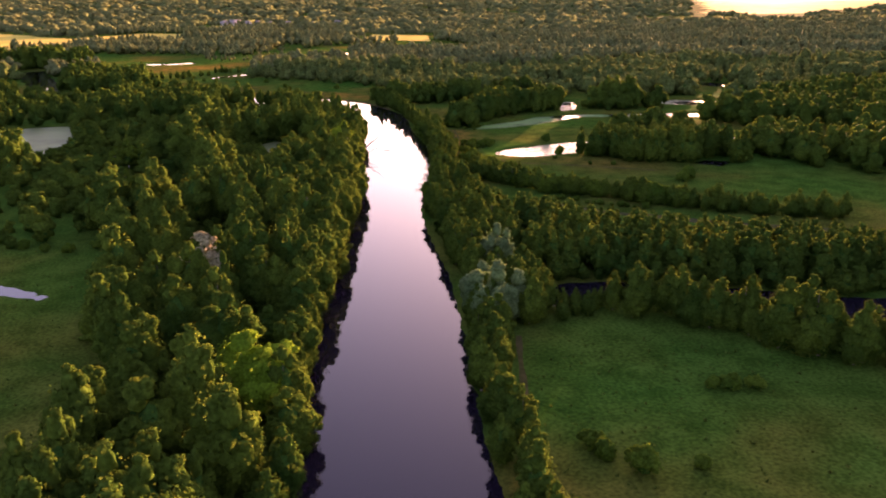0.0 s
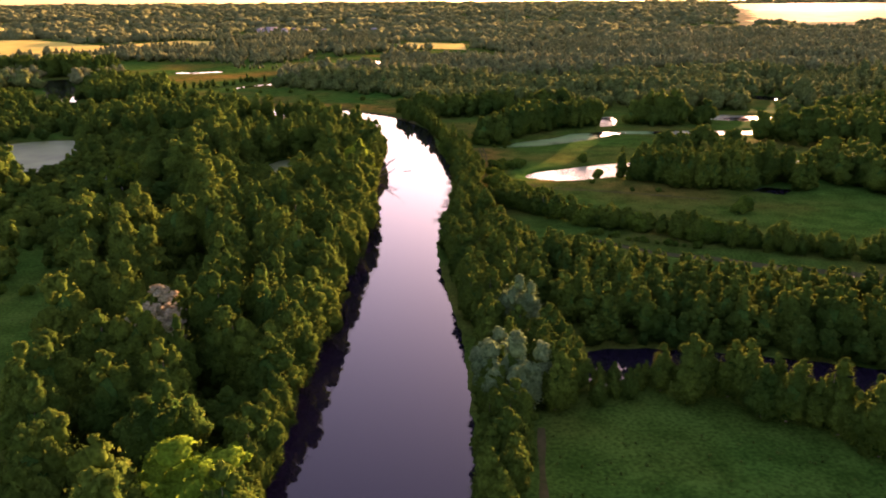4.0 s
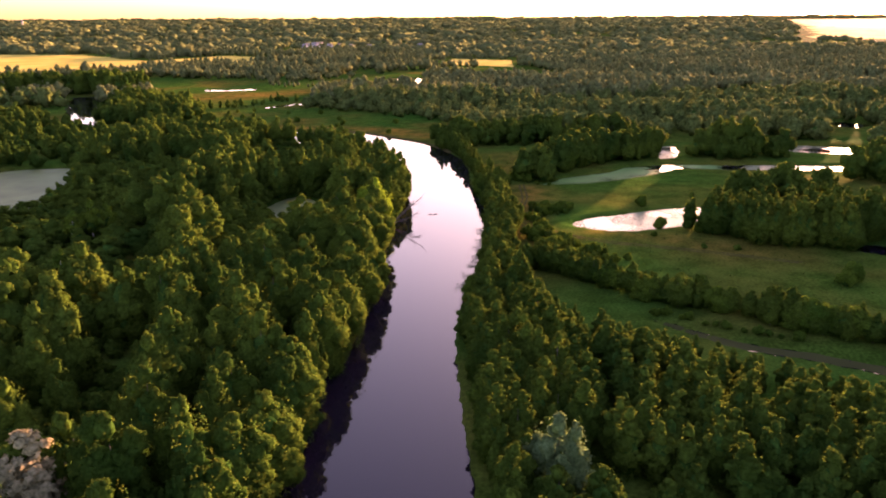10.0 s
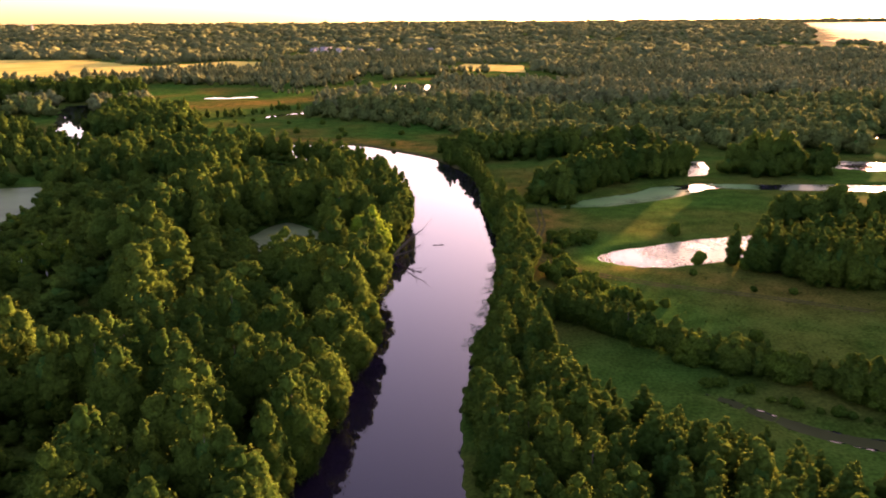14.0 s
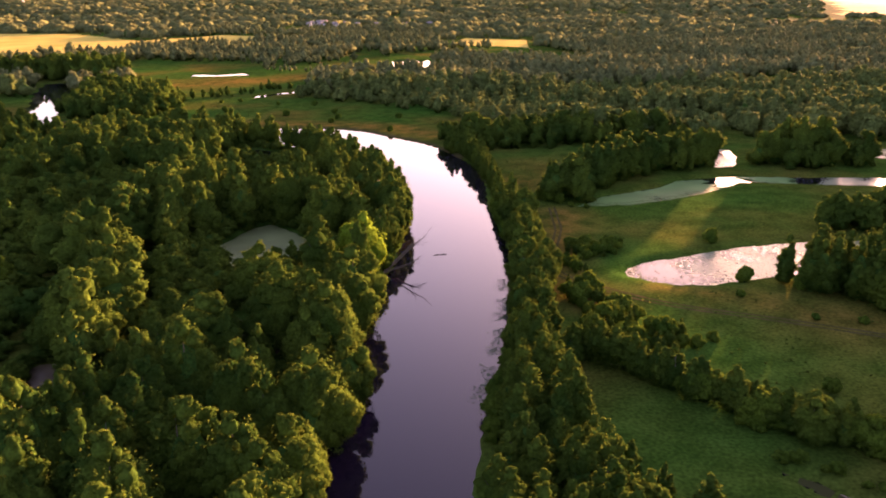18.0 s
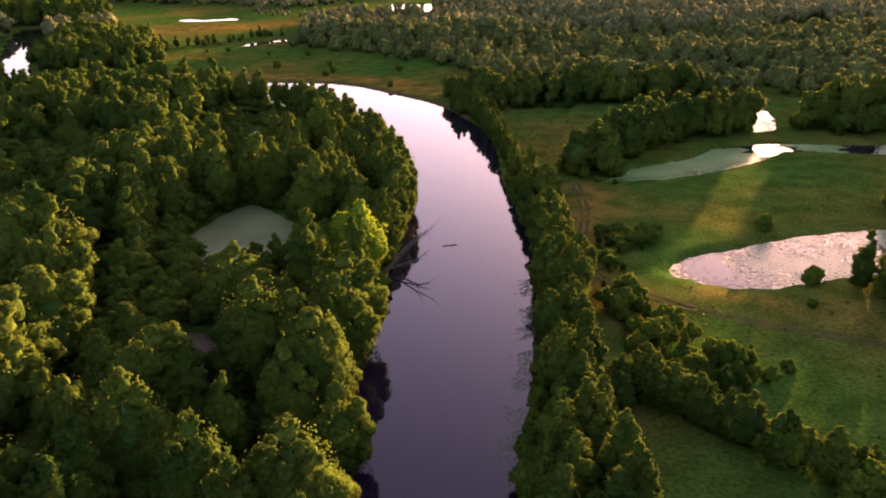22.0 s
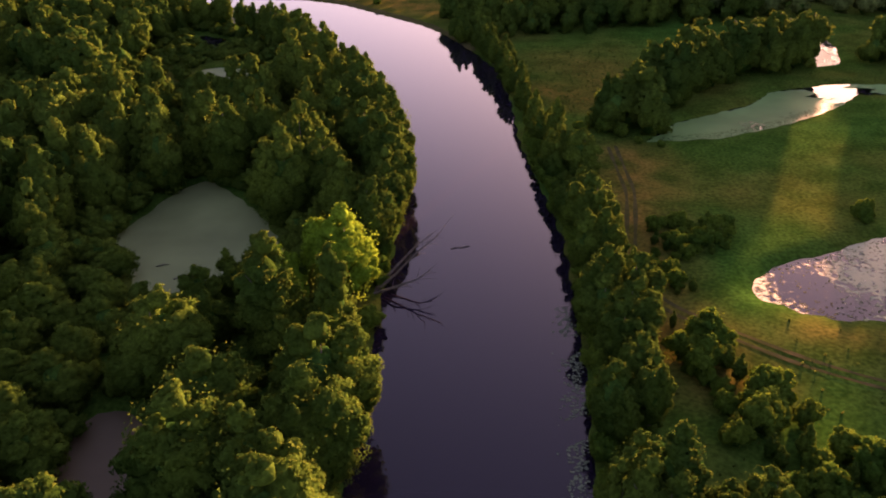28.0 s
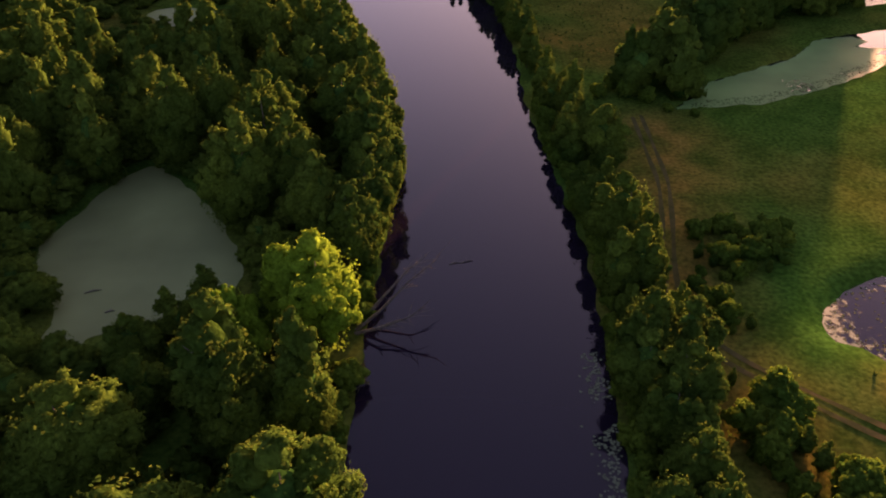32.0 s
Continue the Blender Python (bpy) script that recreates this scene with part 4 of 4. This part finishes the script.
SHRUBS = [(66.3, 228.7, 3.6), (64.6, 201, 3.8), (41, 8, 2.6), (45, 7.5, 2.4), (38.5, 9, 2.0), (19, -13, 4.2), (14, -6, 2.4), (27, -13, 1.8), (15, -9, 3.0),
          (74, 195, 3.0), (60, 150, 2.2), (95, 150, 4.5), (92, 147, 3.5), (78, 176, 1.6), (70, 178, 1.4), (48, 170, 1.8), (60, 190, 1.5),
          (26, 262, 2.2), (34, 268, 3.0), (31, 270, 3.5), (29, 274, 3.0), (33, 276, 3.4), (26, 270, 2.6), (37, 264, 1.6), (41, 262, 1.4),
          (-62, 62, 4.0), (-64, 52, 3.6), (-60, 40, 4.2), (-58, 30, 3.0), (-75, 96, 2.5), (-80, 99, 2.2), (-86, 97, 2.4), (-92, 98, 2.0), (-98, 101, 2.6)]
for k in range(24):
    x, y = rng.uniform(-135, 5), rng.uniform(385, 535)
    if shore(np.array([x]), np.array([y]), RIVER)[0] > 5 and shore(np.array([x]), np.array([y]), NORTH)[0] > 2:
        SHRUBS.append((x, y, rng.uniform(1.4, 3.6)))
SHRUBS += [(44 + k * 2.1 + rng.normal(0, 0.5), 131.5 - k * 1.52 + rng.normal(0, 0.6), rng.uniform(0.9, 2.3)) for k in range(12)]
for x, y, h in SHRUBS:
    plant("shrub", x, y, h, 1.1 if h < 3 else 0.9, x * 1.7)
for poly, step, lo, hi in ((CLUMP_G, 4.6, 11.5, 14.5), (CLUMP_H, 5.2, 14.5, 17.5), (LACY_STAND, 4.6, 11.0, 13.5), (CLUMP_I, 4.6, 10.0, 12.0), (NORTH_ROW, 6.5, 10.0, 13.0), (BAY_WOOD, 7.0, 9.0, 14.0), (MEADOW_ROW, 7.0, 5.0, 8.5)):
    for x, y in scatter(poly, step, rng, 0.8):
        deep = -float(shore(np.array([x]), np.array([y]), poly)[0])
        coarse.append((x, y, rng.uniform(lo, hi) * (1.0 if poly is CLUMP_G else min(1.0, 0.62 + 0.07 * deep)) * rng.uniform(0.8, 1.08), rng.uniform(0.85, 1.1), rng.uniform(0, 6.28)))
for poly in (EAST, EAST_FAR):
    for x, y in scatter(poly, 8.5, rng):
        coarse.append((x, y, rng.uniform(9, 14), 1.1, rng.uniform(0, 6.28)))
for x, y in scatter(grown(PONDS["hidden_pond"], 8), 4.2, rng, 1.2):
    if x < -44 or y > 216:
        fine.append((x, y, rng.uniform(2.5, 5.5), rng.uniform(1.4, 2.0), rng.uniform(0, 6.28)))
for x, y in scatter(LEFT_WOOD, 5.0, rng, 0.8):
    under.append((x, y, rng.uniform(1.6, 3.2), rng.uniform(2.0, 2.8), rng.uniform(0, 6.28)))
woodland("undergrowth", MID, under, "dark green brush on the floor of the riverside wood", category="brush")
woodland("woodland", FINE, fine, "dense green riverside wood of tall alders")
woodland("woodland", SLIM, narrow, "dense stand of slender green aspens beside the river")
for x, y in scatter([(-345, 585), (-300, 632), (-262, 640), (-238, 610), (-226, 640), (-270, 680), (-340, 650)], 8.0, rng, 0.5):
    coarse.append((x, y, rng.uniform(15, 20), 1.0, rng.uniform(0, 6.28)))
SIGHT = [(188, 352), (214, 352), (246, 412), (216, 420)]
coarse = [c for c in coarse if not (143 < c[0] < 205 and 305 < c[1] < 332 and c[0] > 152 or shore(np.array([c[0]]), np.array([c[1]]), SIGHT)[0] < 0)]
woodland("woodland", MID, coarse, "dense green wood round ponds and meadows")

far, nearer = [], []


def stand_height(x, y):
    """Old and young stands side by side: the factor on a tree's height."""
    n = math.sin(x * 0.023 + 2.1 * math.sin(y * 0.015)) * math.sin(y * 0.037 + 1.5 * math.sin(x * 0.011)) + 0.35 * math.sin(x * 0.061 + y * 0.043)
    return 1.3 if n > 0.34 else 1.02 if n > -0.1 else 0.78


for poly, step in ((NORTH, 9.6), (NORTHWEST, 12.5)):
    for x, y in scatter(poly, step, rng, 2.0):
        if math.sin(x * 0.013 + 2 * math.sin(y * 0.008)) + math.sin(y * 0.017 - x * 0.006) > (0.35 if x < -60 else 1.1) and y > 560 and x < 260:
            continue
        if shore(np.array([x]), np.array([y]), SIGHT)[0] < 0:
            continue
        if min(float(shore(np.array([x]), np.array([y]), h)[0]) for h in HAY) < 6:
            continue
        if (-5 < x < 125 and 875 < y < 960) or (-62 < x < 5 and 655 < y < 735) or (-215 < x < -140 and 600 < y < 668):
            continue
        (far if y > 560 else nearer).append((x, y, rng.uniform(8.0, 11.5) * stand_height(x, y) * (0.6 if -170 < x < 0 and 650 < y < 800 else 1.0), rng.uniform(1.0, 1.3), rng.uniform(0, 6.28)))
woodland("woodland", MID, nearer, "dense green wood beyond the river bend in haze-pale colour", HAZED_WOODS)
woodland("far_woodland", FAR, far, "wide green woods across the plain in haze-pale colour", FAR_HAZED_WOODS)
del far[:]
y = 900.0
while y < 4800:
    step = 25 * (y / 900) ** 0.7
    for x in np.arange(-0.75 * y - 100, 0.75 * y + 100, step):
        px, py = x + rng.uniform(-0.5, 0.5) * step, y + rng.uniform(-0.5, 0.5) * step
        one = np.array([px]), np.array([py])
        if py < 1500 and (shore(*one, NORTH)[0] < 0 or shore(*one, NORTHWEST)[0] < 0):
            continue
        if -285 < px < 15 and 1455 < py < 1605:
            continue
        if min(float(shore(*one, h)[0]) for h in HAY) < 12:
            continue
        if math.sin(px * 0.004 + 2 * math.sin(py * 0.003)) + math.sin(py * 0.006 - px * 0.003) > (0.85 if px < -200 else 1.35) and py < 1800:
            continue
        far.append((px, py, rng.uniform(9, 14) * stand_height(px * 0.4, py * 0.4), rng.uniform(0.7, 1.3) * (step / 28), rng.uniform(0, 6.28)))
    y += step * 0.9
woodland("far_woodland", GROVE, far, "haze-tinted woods reaching to the horizon", FAR_HAZED_WOODS)


# ---- small things on the river ----
def dead_tree():
    """A bare fallen tree that leans out from the bank over the water."""
    r = np.random.default_rng(5)
    ob = new("fallen_tree")
    ob.location = (-14.2, 208.5, 0.2)
    stems = [[(0, 0, -0.3), (3.2, 0.8, 2.2), (6.5, 2.2, 5.2), (9.9, 3.4, 7.5)], [(0.4, 0.6, 0.0), (3.5, 3.0, 2.5), (6.6, 5.0, 5.0), (8.6, 6.6, 5.6)],
             [(0.2, -0.6, 0.0), (3.0, -1.4, 1.4), (6.4, -0.8, 2.4), (8.4, -0.2, 3.6)]]
    for s in stems:
        part("stem", mesh_of("stem", *limb(s, [0.24, 0.17, 0.10, 0.03], 6), [DEADWOOD]), ob)
        pieces = []
        for k in range(16):
            u = r.uniform(0.8, 2.95)
            i = int(u)
            a, b = Vector(s[i]), Vector(s[i + 1])
            p = a.lerp(b, u - i)
            way = (b - a).normalized() + Vector(r.normal(0, 0.55, 3))
            q = p + way * r.uniform(0.7, 2.0)
            pieces.append(limb([p, p.lerp(q, 0.5) + Vector((0, 0, 0.12)), q], [0.05, 0.035, 0.012], 4))
        tagged(part("twigs", mesh_of("twigs", *join(pieces), [DEADWOOD]), ob), kind="stuff")
    tagged(ob, "bare dead tree leaning from the bank over water", "fallen tree")


dead_tree()

r_ = np.random.default_rng(9)
for x0, y0, z0, long_ in ((-0.4, 221.7, 0.05, 1.8), (-2.0, 221.4, 0.04, 1.4), (-46.8, 217.0, 0.09, 2.0), (-43.5, 213.0, 0.07, 1.2)):
    ob_ = new("driftwood", mesh_of("driftwood", *join([limb([(-long_ / 2, 0, 0), (0, 0.1, 0.05), (long_ / 2, -0.05, 0)], [0.07, 0.10, 0.04], 6),
                                                     limb([(0, 0.1, 0.05), (0.3, 0.5, 0.12)], [0.04, 0.015], 4)]), [DEADWOOD]))
    ob_.matrix_world = pose(x0, y0, z0, 0, 0, 20)
    tagged(ob_, "short grey branch floating on still water", "driftwood")


def pads():
    """Floating lily pads along the right bank and in the bright pond."""
    r = np.random.default_rng(21)
    line = np.array(RIGHT_BANK)
    vs, fs = [], []
    ring = np.array([(math.cos(a), math.sin(a), 0) for a in np.linspace(0.25, 6.05, 7)])

    def pad(x, y):
        s, at = r.uniform(0.09, 0.20), len(vs)
        vs.append((x, y, 0.035))
        turn = r.uniform(0, 6.28)
        c, sn = math.cos(turn), math.sin(turn)
        for px, py, _ in ring:
            vs.append((x + (px * c - py * sn) * s, y + (px * sn + py * c) * s, 0.035 + r.uniform(0, 0.004)))
        fs.extend([(at, at + k, at + k + 1) for k in range(1, 7)])

    for _ in range(1100):
        y = r.uniform(148, 204)
        bank = np.interp(y, line[:27, 1], line[:27, 0])
        off = abs(r.normal(1.4, 0.9))
        if math.sin(y * 0.8) + math.sin(y * 0.37 + off) > -0.6 and off > 0.3:
            pad(bank - off, y)
    near = len(fs)
    got = 0
    while got < 900:
        x, y = r.uniform(38, 100), r.uniform(198, 232)
        d = float(shore(np.array([x]), np.array([y]), PONDS["lily_pond"])[0])
        if d < -0.4 and r.uniform() < math.exp(d / 3.0) + 0.06:
            pad(x, y)
            got += 1
    got = 0
    while got < 700:
        x, y = r.uniform(42, 110), r.uniform(265, 304)
        d = float(shore(np.array([x]), np.array([y]), PONDS["long_pond"])[0])
        if -3.0 < d < -0.3 and y < 268 + (x - 42) * 0.45:
            pad(x, y)
            got += 1
    tagged(new("lily_pads", mesh_of("lily_pads", vs, fs, [PAD, POND_PAD], [0] * near + [1] * (len(fs) - near))), "pale green lily pads floating near the bank", "lily pads", kind="stuff")


pads()


def tufts():
    """Tussocks of tall grass and sedge on the near meadows and along the water's edge."""
    r = np.random.default_rng(31)
    areas = [([(24, 165), (20, 196), (40, 192), (38, 200), (60, 196), (100, 170), (110, 120), (70, 130), (45, 145)], 260),
             ([(10, 32), (50, 28), (60, 5), (60, -20), (8, -20)], 220), ([(-70, 90), (-60, 20), (-60, -10), (-110, -10), (-120, 110)], 350),
             ([(-28, 36), (-22, 36), (-20, 86), (-26, 84)], 500), ([(13, 250), (13, 330), (45, 340), (50, 320), (28, 285)], 600),
             ([(-140, 425), (-5, 380), (10, 420), (-90, 515), (-140, 540)], 1200)]
    vs, fs = [], []
    for poly, count in areas:
        q = np.array(poly, float)
        px, py = r.uniform(q[:, 0].min(), q[:, 0].max(), count * 3), r.uniform(q[:, 1].min(), q[:, 1].max(), count * 3)
        ok = (shore(px, py, poly) < 0) & (shore_all(px, py) > 0.2)
        px, py = px[ok][:count], py[ok][:count]
        pz = ground_z(px, py)
        for x, y, z in zip(px, py, pz):
            h, w = r.uniform(0.12, 0.38), r.uniform(0.25, 0.6)
            for k in range(5):
                a, at = r.uniform(0, 6.28), len(vs)
                c, s = math.cos(a) * w, math.sin(a) * w
                vs.extend([(x - s * 0.4, y + c * 0.4, z - 0.05), (x + s * 0.4, y - c * 0.4, z - 0.05), (x + c * 0.7, y + s * 0.7, z + h)])
                fs.append((at, at + 1, at + 2))
    tagged(new("grass_tussocks", mesh_of("grass_tussocks", vs, fs, [TUSSOCK])), "tall green grass and sedge tussocks on wet meadow", "grass", kind="stuff")


TUSSOCK = leaf_material("sedge_blades", (0.034, 0.095, 0.018), (0.085, 0.110, 0.024), (0.13, 0.15, 0.03), 0.03, 0.45)
tufts()


# ---- far buildings ----
def house(x, y, wide, deep, high, turn):
    ob = new("house")
    z = float(ground_z(x, y)[0])
    ob.matrix_world = pose(x, y, z, 0, 0, turn)
    w, d = wide / 2, deep / 2
    base = [(-w, -d, -0.5), (w, -d, -0.5), (w, d, -0.5), (-w, d, -0.5), (-w, -d, high), (w, -d, high), (w, d, high), (-w, d, high), (-w, 0, high + d * 0.9), (w, 0, high + d * 0.9)]
    part("wall", mesh_of("wall", base, [(0, 1, 5), (0, 5, 4), (1, 2, 6), (1, 6, 5), (2, 3, 7), (2, 7, 6), (3, 0, 4), (3, 4, 7), (4, 8, 7), (5, 6, 9)], [PLASTER]), ob)
    e, t = 0.6, high + d * 0.9
    rv = [(-w - e, -d - e, high - e * 0.8), (w + e, -d - e, high - e * 0.8), (w + e, 0, t + 0.1), (-w - e, 0, t + 0.1), (w + e, d + e, high - e * 0.8), (-w - e, d + e, high - e * 0.8)]
    rv += [(a, b, c + 0.3) for a, b, c in rv]
    part("roof", mesh_of("roof", rv, [(0, 2, 1), (0, 3, 2), (3, 4, 2), (3, 5, 4), (6, 7, 8), (6, 8, 9), (9, 8, 10), (9, 10, 11), (0, 1, 7), (0, 7, 6), (4, 5, 11), (4, 11, 10),
                                     (1, 2, 8), (1, 8, 7), (2, 4, 10), (2, 10, 8), (3, 0, 6), (3, 6, 9), (5, 3, 9), (5, 9, 11)], [ROOFING]), ob)
    return tagged(ob, "pale plastered village house with a grey gabled roof", "house", "houses of the far village")


hr = np.random.default_rng(41)
for k in range(16):
    house(-262 + (k % 8) * 33 + hr.uniform(-12, 12), 1606 + (k // 8) * 62 - (k % 8) * 3 + hr.uniform(-16, 16), hr.uniform(8, 12), hr.uniform(7, 9), hr.uniform(3.0, 4.5), hr.uniform(-40, 40))
house(-232.9, 1660, 22, 10, 5, 10)["label"] = "long pale building at the village edge"


def church():
    ob = new("church")
    x, y = -1420.0, 2890.0
    ob.matrix_world = pose(x, y, float(ground_z(x, y)[0]), 0, 0, 20) @ Matrix.Scale(0.65, 4)

    def prism(r0, r1, z0, z1, sides):
        return limb([(0, 0, z0), (0, 0, (z0 + z1) / 2), (0, 0, z1)], [r0, (r0 + r1) / 2, r1], sides)
    part("tower", mesh_of("tower", *prism(6, 5.5, -1, 34, 8), [PLASTER]), ob)
    part("spire", mesh_of("spire", *prism(6, 0.2, 34, 50, 8), [ROOFING]), ob)
    part("nave", mesh_of("nave", *join([(np.array([(-9, 0, -1), (9, 0, -1), (9, 26, -1), (-9, 26, -1), (-9, 0, 14), (9, 0, 14), (9, 26, 14), (-9, 26, 14), (0, 0, 22), (0, 26, 22)], float),
                                         np.array([(0, 1, 5), (0, 5, 4), (1, 2, 6), (1, 6, 5), (2, 3, 7), (2, 7, 6), (3, 0, 4), (3, 4, 7), (4, 5, 8), (6, 7, 9), (5, 6, 9), (5, 9, 8), (7, 4, 8), (7, 8, 9)]))]), [PLASTER]), ob)
    tagged(ob, "white church with a tall tower and dark spire", "church")


church()
